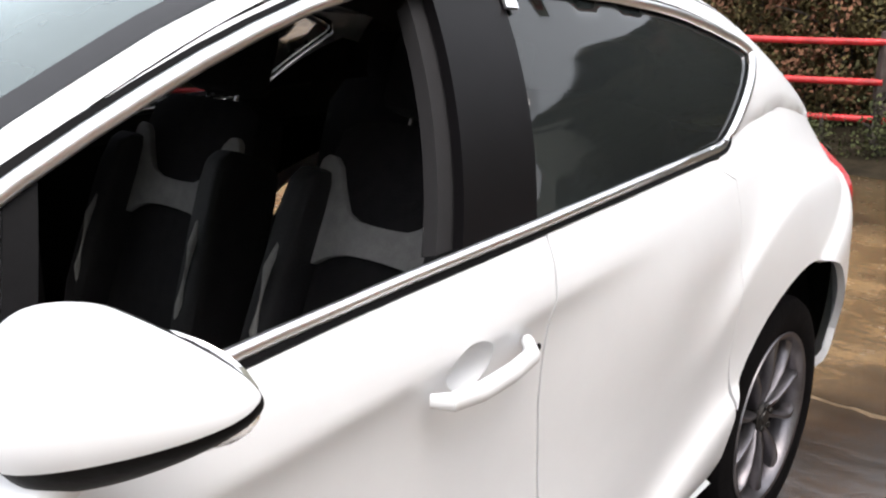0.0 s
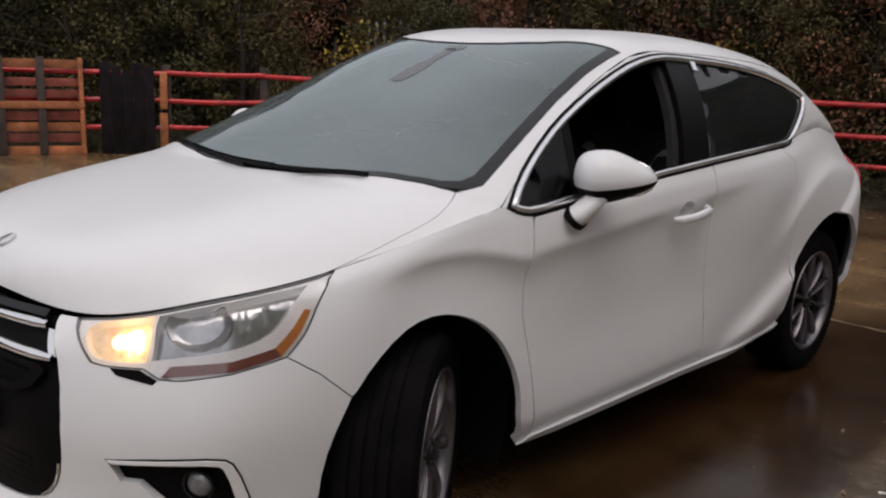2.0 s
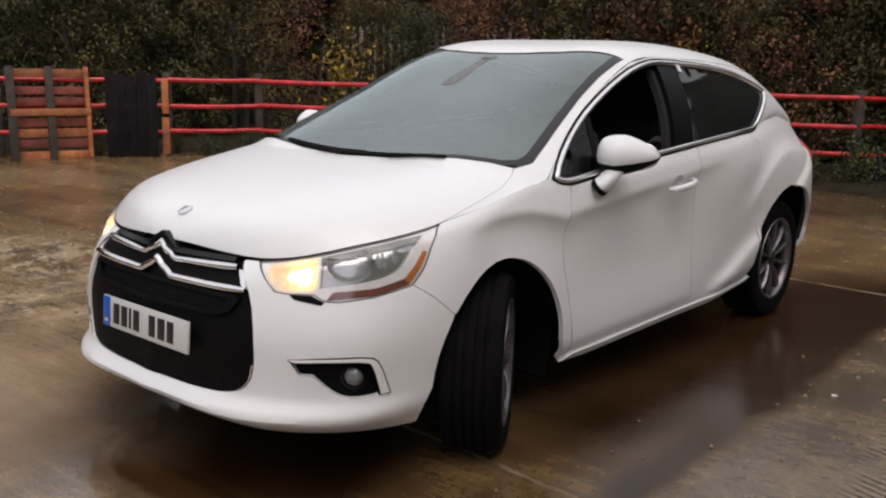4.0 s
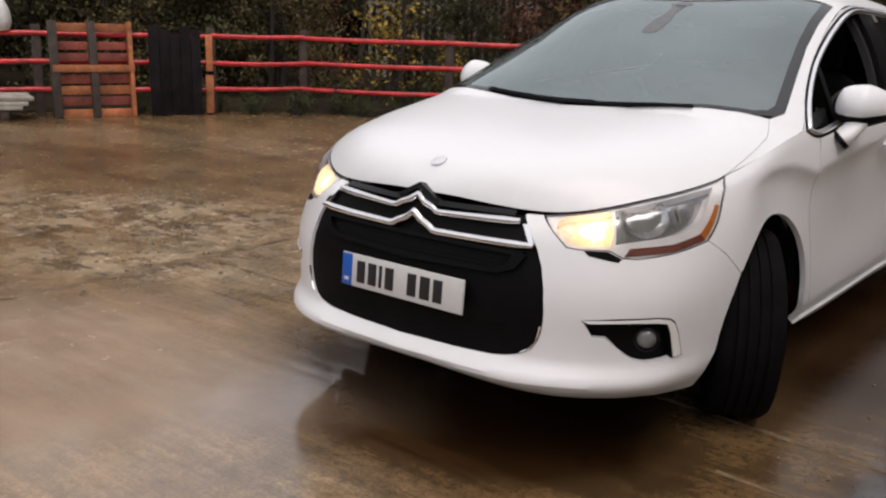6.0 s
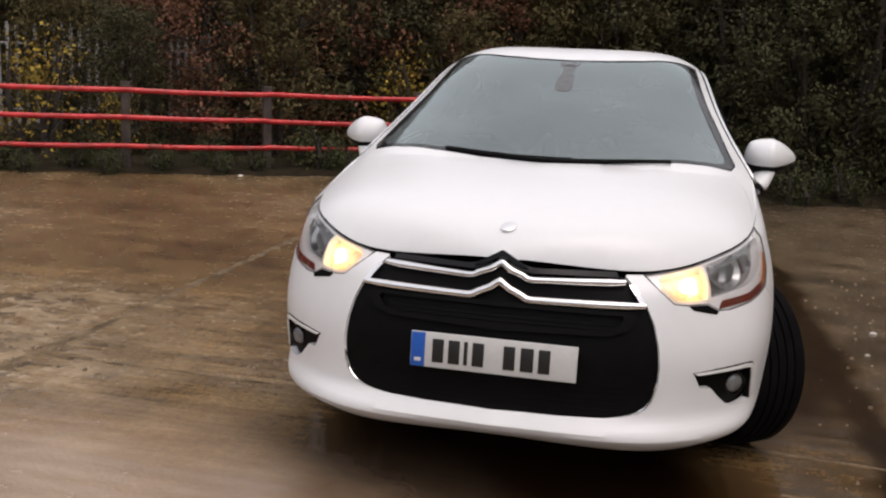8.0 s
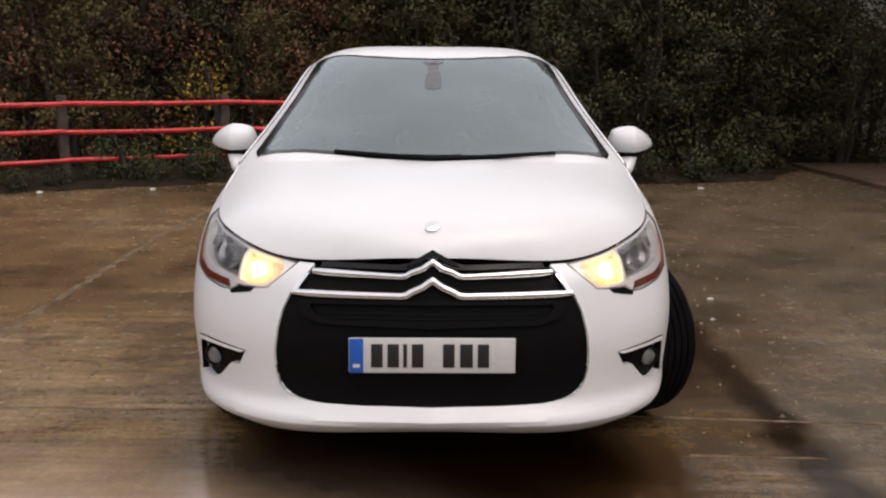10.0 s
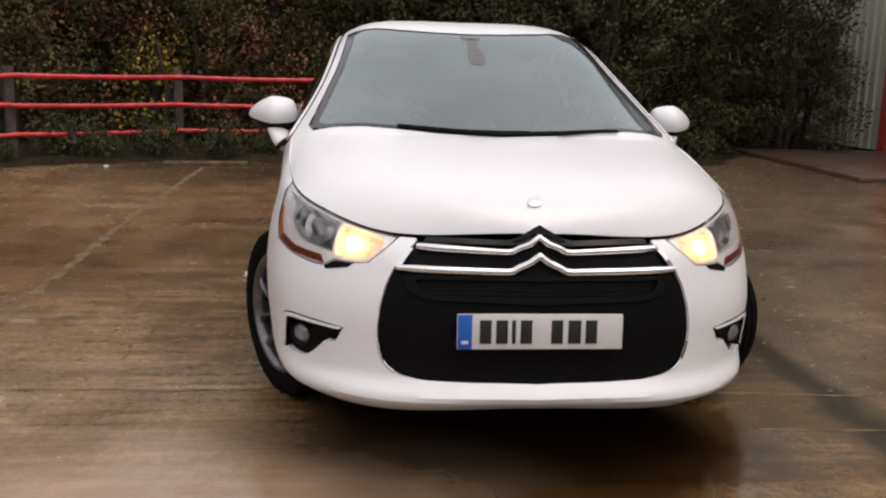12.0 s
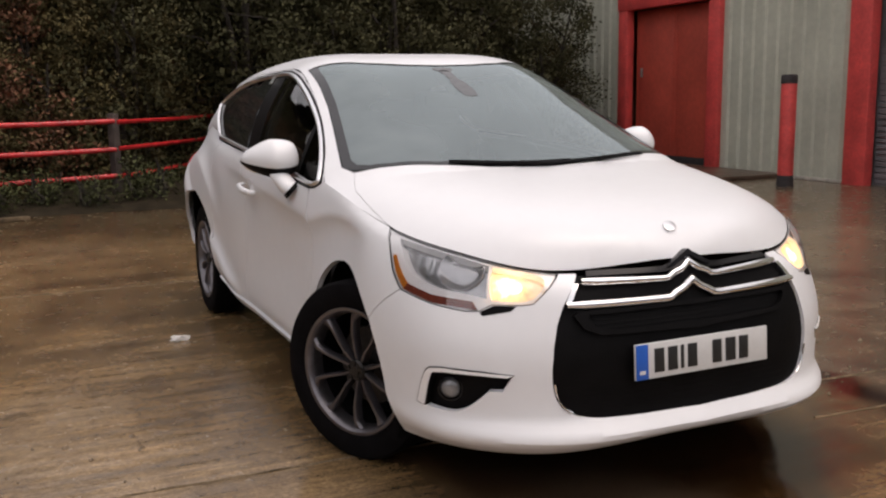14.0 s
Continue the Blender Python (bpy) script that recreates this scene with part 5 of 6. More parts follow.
for k, (x, w) in enumerate(((-.172, .036), (-.121, .036), (-.084, .012), (-.045, .036), (.052, .036), (.107, .040), (.160, .036))):
    part("plate_bar", block((w, .004, .074), pose(x, .0062, .507, -4, 0, 0), .001), "ink", plate)
spot, up = top_at(0, .195)
badge_at = Matrix.Translation(spot + up * .001) @ up.to_track_quat("Z", "Y").to_matrix().to_4x4()
part("bonnet_badge", prism(rounded([(-.022, -.024), (.010, -.024), (.026, -.004), (.022, .024), (-.010, .024), (-.026, .002)], (), 1), .006, badge_at, None, .0015), "satin", car, "small chrome bonnet badge")


def lamp(flip):
    """One headlamp with its bowls, lit bulb and side reflector."""
    def done(b):
        if not flip:
            return b
        other = mirrored(b)
        b.free()
        return other
    bowl = rounded([(.676, .706), (.72, .714), (.86, .730), (.955, .758), (1.01, .797), (1.06, .846), (1.09, belt_z(1.09) - .008), (.95, belt_z(.95) - .006), (.80, belt_z(.80) - .006), (.685, belt_z(.685) - .007)], (0, 6, 9), 1)
    nook = rounded([(.488, .757), (.515, .722), (.545, .700), (.62, .699), (.660, .703), (.670, .75), (.672, belt_z(.672) - .007), (.58, belt_z(.58) - .006), (.51, belt_z(.51) - .006)], (4, 6), 1)
    housing = part("headlamp", done(skin(LAMP, wall_at, [bowl, nook], 0.001, 0.02, 0.034, -0.006)), "silver", car, "clear headlamp with lit amber bulb")
    # emission in the bowl stands in for the bulb's light on it
    part("signal_bowl", done(skin(shrink(nook, -.004), wall_at, (), 0, 0.02, 0.0, -0.030)), "lit_amber", housing, "silvered bowl with the amber bulb's glow painted in")
    p, nn = wall_at(.588, .742)
    turn = nn.to_track_quat("Z", "Y").to_matrix().to_4x4()
    b = bmesh.new()
    bmesh.ops.create_uvsphere(b, u_segments=14, v_segments=10, radius=.017, matrix=Matrix.Translation(p - nn * .018) @ turn @ Matrix.Diagonal((1.2, 1.1, .5, 1)))
    part("bulb", done(b), "bulb", housing)
    part("main_bowl", done(skin(shrink(bowl, -.004), wall_at, (), 0, 0.02, 0.0, -0.034)), "bowl", housing, "dark mirrored main bowl")
    p, nn = wall_at(.785, .790)
    turn = nn.to_track_quat("Z", "Y").to_matrix().to_4x4()
    m = Matrix.Translation(p - nn * .030) @ turn @ Matrix.Diagonal((1.1, .92, 1, 1))
    part("projector", done(lathe([(.070, -.001), (.067, .001), (.062, -.001), (.048, -.008), (.030, -.014), (.012, -.017), (0, -.0175)], m, 32)), "bowl", housing)
    # raised bars put in for the bright streaks mirrored in the bowl
    for u in (.886, .905, .955):
        glint_bar = [(u, .745 + .25 * max(0, u - .8)), (u + .010, .747 + .25 * max(0, u - .8)), (u + .014, belt_z(u) - .018), (u + .002, belt_z(u) - .018)]
        part("bowl_fin", done(skin(glint_bar, wall_at, (), 0, 0.02, 0.014, -0.022)), "dull_chrome", housing)
    strip = [(.705, .671), (.86, .683), (.985, .711), (1.038, .762), (1.078, .808), (1.064, .812), (1.020, .772), (.968, .731), (.86, .706), (.72, .695)]
    part("side_reflector", done(skin(strip[:3] + strip[7:], wall_at, (), 0, 0.02, 0.006, -0.003)), "rust_red", housing, "red-brown side reflector")
    part("side_marker", done(skin(strip[2:8], wall_at, (), 0, 0.02, 0.006, -0.003)), "amber", housing, "orange side marker")
    part("lamp_edge", done(skin(LAMP, wall_at, [[tuple(q) for q in shrink(LAMP, .0028)]], 0.0006, 0.02, 0.006, -0.001)), "lamp_rim", housing)
    part("washer_flap", done(skin([(.585, .685), (.655, .685), (.70, .664), (.692, .654), (.605, .670)], wall_at, (), 0, 0.02, 0.01, 0.001)), "black", housing)
    cover = part("lens", done(skin(LAMP, wall_at, (), 0.002, 0.022, 0.0, 0.0005)), "lens", housing, smooth="all")
    cover.visible_shadow = False
    # fog lamp
    fog = part("fog_lamp", done(skin(FOG, wall_at, (), 0.001, 0.02, 0.02, -0.028)), "black", car, "round fog lamp in a black recess with chrome edge")
    rim = [(.628, .482), (.75, .488), (.89, .490), (.925, .468), (.970, .364), (.941, .360), (.902, .462), (.880, .478), (.75, .4795), (.645, .475)]
    part("chrome_edge", done(skin(rounded(rim, (0, 4, 5, 9), 1), wall_at, (), 0.0, 0.015, 0.02, 0.006)), "edge_bright", fog, "chrome edge strip with the sky's reflection painted white")
    part("edge_seal", done(skin([tuple(q) for q in shrink(rounded(rim, (0, 4, 5, 9), 1), -.0045)], wall_at, (), 0.0, 0.015, 0.02, 0.002)), "black", fog, "thin black seal")
    p, nn = wall_at(.835, .418)
    nn = (nn + Vector((0, -0.7, 0))).normalized()
    m = Matrix.Translation(p - nn * .022) @ nn.to_track_quat("Z", "Y").to_matrix().to_4x4()
    part("lamp_ring", done(lathe([(.040, -.01), (.040, .008), (.034, .010), (.031, .0), (0, -.012)], m, 28)), "gloss_black", fog)
    part("lamp_glass", done(lathe([(.031, .0), (.026, .008), (.014, .013), (0, .014)], m, 28)), "smoke", fog)


lamp(False), lamp(True)

# ---- mirrors and handles ----
def mirror(flip):
    def done(b):
        if not flip:
            return b
        other = mirrored(b)
        b.free()
        return other
    hub = Matrix.Translation((.937, 1.616, 1.055))

    def shell(kind):
        b = bmesh.new()
        bmesh.ops.create_uvsphere(b, u_segments=48, v_segments=32, radius=1)
        def keep(co, no, inner):
            bmesh.ops.bisect_plane(b, geom=b.verts[:] + b.edges[:] + b.faces[:], plane_co=co, plane_no=no, clear_inner=not inner, clear_outer=inner)
        keep((0, .36, 0), (0, 1, 0), kind != "back")
        if kind != "back":
            keep((0, 0, -.02), (0, -.45, 1), kind == "base")
        for v in b.verts:
            x, y, z = v.co
            taper = 1 - 0.38 * max(0, x) ** 1.1 if x > 0 else min(1.35, max(0.05, 1 - x * x) ** -0.28)
            yy = y * (.102 if y > 0 else .085)
            if y > 0.45:
                yy = .046 + (y - .45) * .012
            zz = z * (.088 if z > 0 else .072) * taper
            v.co = Vector((x * .114, yy + .080 * max(0, x) ** 1.3, zz))
        bmesh.ops.transform(b, matrix=hub, verts=b.verts)
        return b
    body = part("door_mirror", done(shell("cap")), "paint", car, "white door mirror with black underside")
    part("mirror_base", done(shell("base")), "black", body)
    part("mirror_back", done(shell("back")), "black", body)
    glassy = bmesh.new()
    bmesh.ops.create_uvsphere(glassy, u_segments=28, v_segments=12, radius=1, matrix=hub @ Matrix.Translation((.008, .062, 0)) @ pose(0, 0, 0, 0, 0, 26) @ Matrix.Diagonal((.108, .010, .062, 1)))
    part("mirror_glass", done(glassy), "chrome", body)
    part("mirror_stalk", done(tube([(.866, 1.543, .930), (.888, 1.552, .948), (.908, 1.580, .982), (.922, 1.604, 1.012)], [.056, .052, .046, .044], 18, flat=.66)), "paint", body)
    part("stalk_gasket", done(tube([(.868, 1.544, .928), (.881, 1.549, .941)], [.064, .061], 18, flat=.66)), "black", body)
    return body


mirror(False), mirror(True)


def handle(y):
    b = tube([(.888, y - .105, .866), (.915, y - .09, .868), (.928, y - .04, .872), (.930, y + .03, .879), (.925, y + .085, .886), (.893, y + .118, .890)], [.009, .012, .013, .013, .013, .011], 12, flat=1.2)
    return b


for flip in (False, True):
    k = -1 if flip else 1
    p, nn = side_at(2.235, .887)
    b = handle(2.245)
    grip = part("door_handle", mirrored(b) if flip else b, "paint", car, "white pull door handle")
    cup = lathe([(1.08, -.001), (1.0, -.004), (.85, -.022), (.45, -.036), (.0, -.040)], Matrix.Translation(p) @ pose(0, 0, 0, 0, 90, 0) @ Matrix.Rotation(-math.asin(nn.z), 4, 'Y') @ Matrix.Diagonal((.036, .052, 1, 1)), 28)
    part("handle_recess", mirrored(cup) if flip else cup, "paint", grip)
    lock = lathe([(.007, .002), (.006, .004), (0, .004)], Matrix.Translation((.918, 2.352, .892)) @ pose(0, 0, 0, 0, 90, 0), 10)
    part("lock", mirrored(lock) if flip else lock, "black", grip)

# ---- wipers ----
def wiper(points, name="wiper"):
    w = part(name, tube([Vector(top_at(x, y)[0]) + Vector((0, -.004, .009)) for x, y in points], .0045, 8), "black", car, "black wiper at the foot of the windscreen")
    part("wiper_blade", tube([Vector(top_at(x, y + .012)[0]) + Vector((0, -.002, .005)) for x, y in points], .004, 6, flat=2.0), "rubber", w)
    part("wiper_arm", tube([Vector(top_at(points[0][0] * .2 + points[-1][0] * .8, points[-1][1] - .02)[0]) + Vector((0, -.01, .012)), Vector(top_at((points[0][0] + points[-1][0]) / 2, points[len(points) // 2][1] - .012)[0]) + Vector((0, -.01, .018))], .006, 8), "black", w)


wiper([(x, 0.964 + .045 * (x / .4) ** 2) for x in np.linspace(-.40, .12, 9)])
wiper([(x, .957 + .06 * (x / .5) ** 2) for x in np.linspace(-.02, .50, 9)])

# ---- wheels ----
def build_wheel(place, yaw, mirror_side):
    root = Matrix.Translation(place) @ pose(0, 0, 0, 0, 0, yaw + (180 if mirror_side else 0))
    ax = root @ pose(0, 0, 0, 0, 90, 0)
    prof = [(.225, -.095), (.252, -.108), (.296, -.112), (.322, -.103), (.332, -.086)]
    for z in (-.052, -.018, .018, .052):
        prof += [(.332, z - .006), (.325, z - .004), (.325, z + .004), (.332, z + .006)]
    prof += [(.332, .086), (.322, .103), (.296, .112), (.252, .108), (.225, .095), (.225, -.095)]
    tyre = part("wheel", lathe(prof, ax, 56), "rubber", car, "black tyre on a grey five-spoke alloy wheel")
    part("rim", lathe([(.226, .04), (.232, .098), (.238, .104), (.236, .108), (.226, .106), (.216, .094), (.211, .070), (.210, .04)], ax, 48), "alloy", tyre)
    part("brake_disc", lathe([(.0, -.02), (.145, -.02), (.145, .0), (.0, .0)], ax, 32), "disc", tyre)
    part("inner_barrel", lathe([(.224, .05), (.212, .045), (.206, -.085), (.12, -.088), (0, -.088)], ax, 24), "under", tyre)
    for k in range(5):
        for side in (-1, 1):
            turn = ax @ pose(0, 0, 0, 0, 0, 72 * k + 90)
            pts = []
            for r, off, h, wd in ((.032, .009, .072, .009), (.08, .024, .086, .0075), (.13, .044, .092, .008), (.18, .058, .092, .011), (.205, .056, .090, .017), (.222, .047, .088, .024)):
                pts.append((r, off * side, h, wd))
            rings = []
            b = bmesh.new()
            for r, off, h, wd in pts:
                rings.append([b.verts.new((r, off + dx, h + dz)) for dx, dz in ((-wd, -.03), (-wd, -.004), (-wd * .5, .004), (wd * .5, .004), (wd, -.004), (wd, -.03))])
            for r0, r1 in zip(rings, rings[1:]):
                for i in range(6):
                    b.faces.new((r0[i], r0[(i + 1) % 6], r1[(i + 1) % 6], r1[i]))
            bmesh.ops.recalc_face_normals(b, faces=b.faces)
            bmesh.ops.transform(b, matrix=turn, verts=b.verts)
            part("spoke", b, "alloy", tyre)
    part("hub_cap", lathe([(.042, .03), (.040, .080), (.034, .087), (.022, .087), (.020, .091), (0, .093)], ax, 28), "disc", tyre)
    for k in range(5):
        q = ax @ pose(.032 * math.cos(radians(72 * k + 36)), .032 * math.sin(radians(72 * k + 36)), .088)
        part("wheel_bolt", lathe([(.009, 0), (.008, .006), (0, .007)], q, 8), "disc", tyre)


build_wheel((.772, .924, .331), 31, False)
build_wheel((-.775, .924, .331), 28, True)
build_wheel((.785, 3.538, .331), 0, False)
build_wheel((-.785, 3.538, .331), 0, True)

# ---- dark inner body, arch liners, floor ----
for cy, cz, r in ((.935, .345, .40), (3.595, .36, .415)):
    def liner():
        b = bmesh.new()
        rings = []
        for a in np.linspace(-25, 205, 26):
            y, z = cy + r * math.cos(radians(a)), cz + r * math.sin(radians(a))
            rings.append([b.verts.new((x, y, max(z, .14))) for x in (.815, .60, .42)])
        for r0, r1 in zip(rings, rings[1:]):
            for i in range(2):
                b.faces.new((r0[i], r0[i + 1], r1[i + 1], r1[i]))
        c = b.verts.new((.42, cy, cz))
        for r0, r1 in zip(rings, rings[1:]):
            b.faces.new((r0[2], c, r1[2]))
        return b
    both("arch_liner", liner, "under", car)


def inner_wall():
    o = flank([(.62, .27), (.64, .60), (.80, .75), (1.08, .75), (1.28, .62), (1.36, .27), (3.10, .28), (3.17, .50), (3.30, .75), (3.60, .84), (3.9, .74)])
    o = o + [(4.45, .40), (5.495, .40), (5.495, .82), (4.6, .80), (4.05, 1.0), (3.58, .98), (2.6, .94), (2.1, .915), (1.75, .90), (1.3, .80), (1.05, .62), (.9, .56), (.9, .30)]
    return skin(o, wall_at, (), 0, 0.06, 0.0, -0.045)


both("inner_body", inner_wall, "under", car)
floor_pan = block((1.30, 3.7, .06), pose(0, 2.2, .27), .02)
part("floor_pan", floor_pan, "under", car)
part("engine_bay", block((1.0, .80, .42), pose(0, .62, .50), .05), "under", car)
part("bumper_beam", block((.74, .1, .36), pose(0, .19, .50), .03), "under", car)
part("bulkhead", block((1.40, .06, .62), pose(0, 1.08, .62), .02), "under", car)


def lining_half():
    """Dark cloth under the roof, inside the tailgate and the rear pillars."""
    b = bmesh.new()

    def under_top(u, w):
        q = top_point(u, w)
        return (q[0] * .955, q[1] - .05 * ease(3.9, 4.6, u), q[2] - .032)

    def in_pillar(u, w):
        q = glass_point(u, w)
        return (q[0] * .945, q[1] - .05 * ease(3.9, 4.6, u), q[2] - .025)
    for fn, us in ((under_top, np.linspace(2.66, 5.3, 26)), (in_pillar, np.linspace(4.05, 4.86, 9))):
        v, f = grid_mesh(fn, us, np.linspace(0, 1, 9))
        vs = [b.verts.new(q) for q in v]
        for q in f:
            b.faces.new([vs[i] for i in q])
    return b


b_left = lining_half()
part("head_lining", join(b_left, mirrored(b_left)), "lining", car)

# ---- cabin ----
dash = cushion((1.42, .55, .24), pose(0, 1.30, .90), .35)
part("dashboard", dash, "trim", car)
part("dash_hood", cushion((.42, .30, .13), pose(-.36, 1.42, 1.005), .5), "trim", car)
ring = [Vector((-.36 + .185 * math.cos(a), 1.66 - .06 * math.sin(a), .93 + .175 * math.sin(a))) for a in np.linspace(0, 2 * math.pi, 40)]
wheel_rim = part("steering_wheel", tube(ring, .016, 10), "trim", car)
part("wheel_boss", cushion((.16, .07, .14), pose(-.36, 1.65, .93, -20, 0, 0), .5), "trim", wheel_rim)
for a in (200, 340, 270):
    part("wheel_spoke", tube([(-.36, 1.655, .93), (-.36 + .18 * math.cos(radians(a)), 1.66 - .06 * math.sin(radians(a)), .93 + .17 * math.sin(radians(a)))], .014, 8), "trim", wheel_rim)


def seat(x):
    at = Matrix.Translation((x, 2.38, .43))
    cushion_ob = part("front_seat", cushion((.50, .52, .16), at @ pose(0, -.12, .0, 6, 0, 0), .35), "fabric", car, "dark fabric seat with pale shoulder panels")
    back = at @ pose(0, .15, .08, -20, 0, 0)
    shape = cushion((.46, .13, .66), back @ pose(0, 0, .32), .35)
    part("backrest", shape, "fabric", cushion_ob)
    for k in (-1, 1):
        part("bolster", cushion((.09, .20, .52), back @ pose(k * .225, -.05, .26, 0, k * -4, 0), .5), "trim", cushion_ob)
        part("seat_bolster", cushion((.09, .50, .14), at @ pose(k * .235, -.12, .05, 6, 0, 0), .5), "trim", cushion_ob)
    panel_half = [(0, .42), (.095, .425), (.13, .475), (.165, .55), (.212, .555), (.225, .50), (.215, .42), (.225, .335), (.19, .30), (.115, .345), (0, .352)]
    flat = rounded([(u, v) for u, v in panel_half] + [(-u, v) for u, v in reversed(panel_half[1:-1])], (), 1)
    pad = prism(flat, .02, back @ pose(0, -.062, 0, 90, 0, 0), None, .004)
    part("pale_panel", pad, "pale_fabric", cushion_ob, "pale grey shoulder panel")
    for k in (-1, 1):
        part("pale_piping", tube([back @ Vector((k * .205, -.115, .02)), back @ Vector((k * .225, -.15, .14)), back @ Vector((k * .225, -.155, .28)), back @ Vector((k * .205, -.12, .42))], .010, 8), "pale_fabric", cushion_ob)
    rest = part("headrest", cushion((.25, .11, .20), back @ pose(0, .0, .77), .5), "fabric", cushion_ob)
    for k in (-.06, .06):
        part("headrest_rod", tube([back @ Vector((k, 0, .60)), back @ Vector((k, 0, .70))], .007, 8), "chrome", rest)


seat(.36), seat(-.36)
bench = part("rear_bench", cushion((1.22, .48, .18), pose(0, 3.05, .55), .3), "fabric", car)
part("bench_back", cushion((1.22, .14, .60), pose(0, 3.36, .85, -16, 0, 0), .3), "fabric", bench)
for x in (-.38, 0, .38):
    part("rear_headrest", cushion((.22, .09, .16), pose(x, 3.47, 1.20, -16, 0, 0), .5), "fabric", bench)
both("door_card", lambda: block((.05, 1.0, .60), pose(.775, 1.93, .68), .02), "trim", car)
lining_low = [(y, .90 + .03 * (y - 1.4)) for y in np.linspace(3.95, 1.42, 12)]
lining_top = [(y, low_line(y) + .010) for y in np.linspace(1.44, 3.14, 14)] + [(3.30, 1.10), (3.6, 1.12), (3.95, 1.07)]
both("door_lining", lambda: skin(lining_low + lining_top, side_at, (), 0.0, 0.05, 0.0, -0.028), "trim", car, "dark inner door lining")
mirror_in = part("interior_mirror", cushion((.24, .04, .07), pose(0, 1.86, 1.285, 12, 0, -8), .5), "trim", car)
part("sensor_box", cushion((.075, .05, .26), pose(0, 1.84, 1.372, -68, 0, 0), .4), "trim", mirror_in)
patch_half = [(0, 1.955), (.045, 1.952), (.052, 1.925), (.026, 1.895), (.024, 1.80), (.036, 1.765), (.042, 1.68), (.034, 1.615), (0, 1.605)]
part("mirror_foot", skin(whole(patch_half), top_at, (), 0.0, 0.02, 0.0, -0.0025, exact=True), "frit", car, "dark mirror foot and sensor cover on the glass", smooth="all")
part("parcel_shelf", block((1.2, .55, .03), pose(0, 3.62, 1.0), .01), "trim", car)

# ---- hedges, bushes and trees ----
def leaves(b, rng, centre, spread, count, size):
    """Scatters bent leaves in a clump."""
    cx, cy, cz = centre
    flow = b.verts.layers.float_vector.get("flow") or b.verts.layers.float_vector.new("flow")
    for _ in range(count):
        d = Vector((rng.gauss(0, 1), rng.gauss(0, 1), rng.gauss(0, 1))).normalized() * (rng.random() ** 0.45)
        p = Vector((cx + d.x * spread, cy + d.y * spread, max(0.02, cz + d.z * spread * 0.85)))
        n = Vector((rng.gauss(0, 1), rng.gauss(0, 1) - 0.3, rng.gauss(0, 1) + 0.5)).normalized()
        out = (d + Vector((0, 0, 0.45))).normalized()
        if n.dot(out) < 0:
            n = -n
        t = n.orthogonal().normalized()
        t.rotate(Matrix.Rotation(rng.random() * 6.28, 3, n))
        w = n.cross(t)
        k = size * (0.6 + 0.8 * rng.random())
        v = [b.verts.new(q) for q in (p, p + t * k * 0.5 + w * k * 0.3 + n * k * .06, p + t * k, p + t * k * 0.5 - w * k * 0.3 + n * k * .06)]
        b.faces.new((v[0], v[2], v[1]))
        b.faces.new((v[0], v[3], v[2]))
        soft = (out * 0.75 + n * 0.25).normalized()
        for q in v:
            q[flow] = soft


def bush(name, seed, height, width, clumps, per, size, material, label, category):
    rng = random.Random(seed)
    t = thing(name, (0, 0, 0), label, category, "weeds along the fence" if name == "weed_clump" else "hedge behind the yard")
    stems, crown = None, bmesh.new()
    for k in range(5):
        a = rng.random() * 6.28
        top = Vector((math.cos(a) * width * .35 * rng.random(), math.sin(a) * width * .3 * rng.random(), height * (.6 + .35 * rng.random())))
        foot = Vector((math.cos(a) * .15, math.sin(a) * .15, 0))
        mid = foot.lerp(top, .5) + Vector((rng.gauss(0, .1), rng.gauss(0, .1), 0))
        stems = tube([foot, mid, top], [.05, .035, .012], 6, stems)
        for j in range(4):
            at = foot.lerp(top, .3 + .17 * j)
            tip = at + Vector((rng.gauss(0, .4) * width * .4, rng.gauss(0, .4) * width * .35, .1 + .3 * rng.random()))
            stems = tube([at, at.lerp(tip, .5) + Vector((0, 0, .05)), tip], [.02, .014, .005], 5, stems)
    tagged(part("stem", stems, "bark", t), kind="stuff")
    for k in range(clumps):
        a, r = rng.random() * 6.28, rng.random() ** .5
        z = height * (rng.random() ** .8)
        narrow = 1.0 - .45 * (z / height) ** 2
        leaves(crown, rng, (math.cos(a) * r * width * .5 * narrow, math.sin(a) * r * width * .38 * narrow, z), .16 + .22 * rng.random(), per, size)
    tagged(part("crown", crown, material, t, smooth="all"), kind="stuff")
    return t


KINDS = [
    bush("hedge_bush", 1, 3.4, 2.8, 170, 130, .052, "leaf", "dense dark green hedge bush behind the yard", "bush"),
    bush("hedge_bush", 2, 4.2, 3.0, 185, 130, .056, "leaf", "dense dark green hedge bush behind the yard", "bush"),
    bush("olive_bush", 3, 3.0, 2.6, 145, 120, .050, "leaf_olive", "olive autumn bush behind the fence", "bush"),
    bush("russet_bush", 4, 3.2, 2.4, 110, 110, .048, "leaf_brown", "russet autumn bush behind the fence", "bush"),
    bush("yellow_bush", 5, 1.7, 1.3, 36, 30, .060, "leaf_yellow", "sparse yellow-leaved bush behind the fence", "bush"),
    bush("weed_clump", 6, 0.55, 1.1, 34, 46, .046, "leaf_green", "rough green weeds at the fence foot", "weeds"),
]
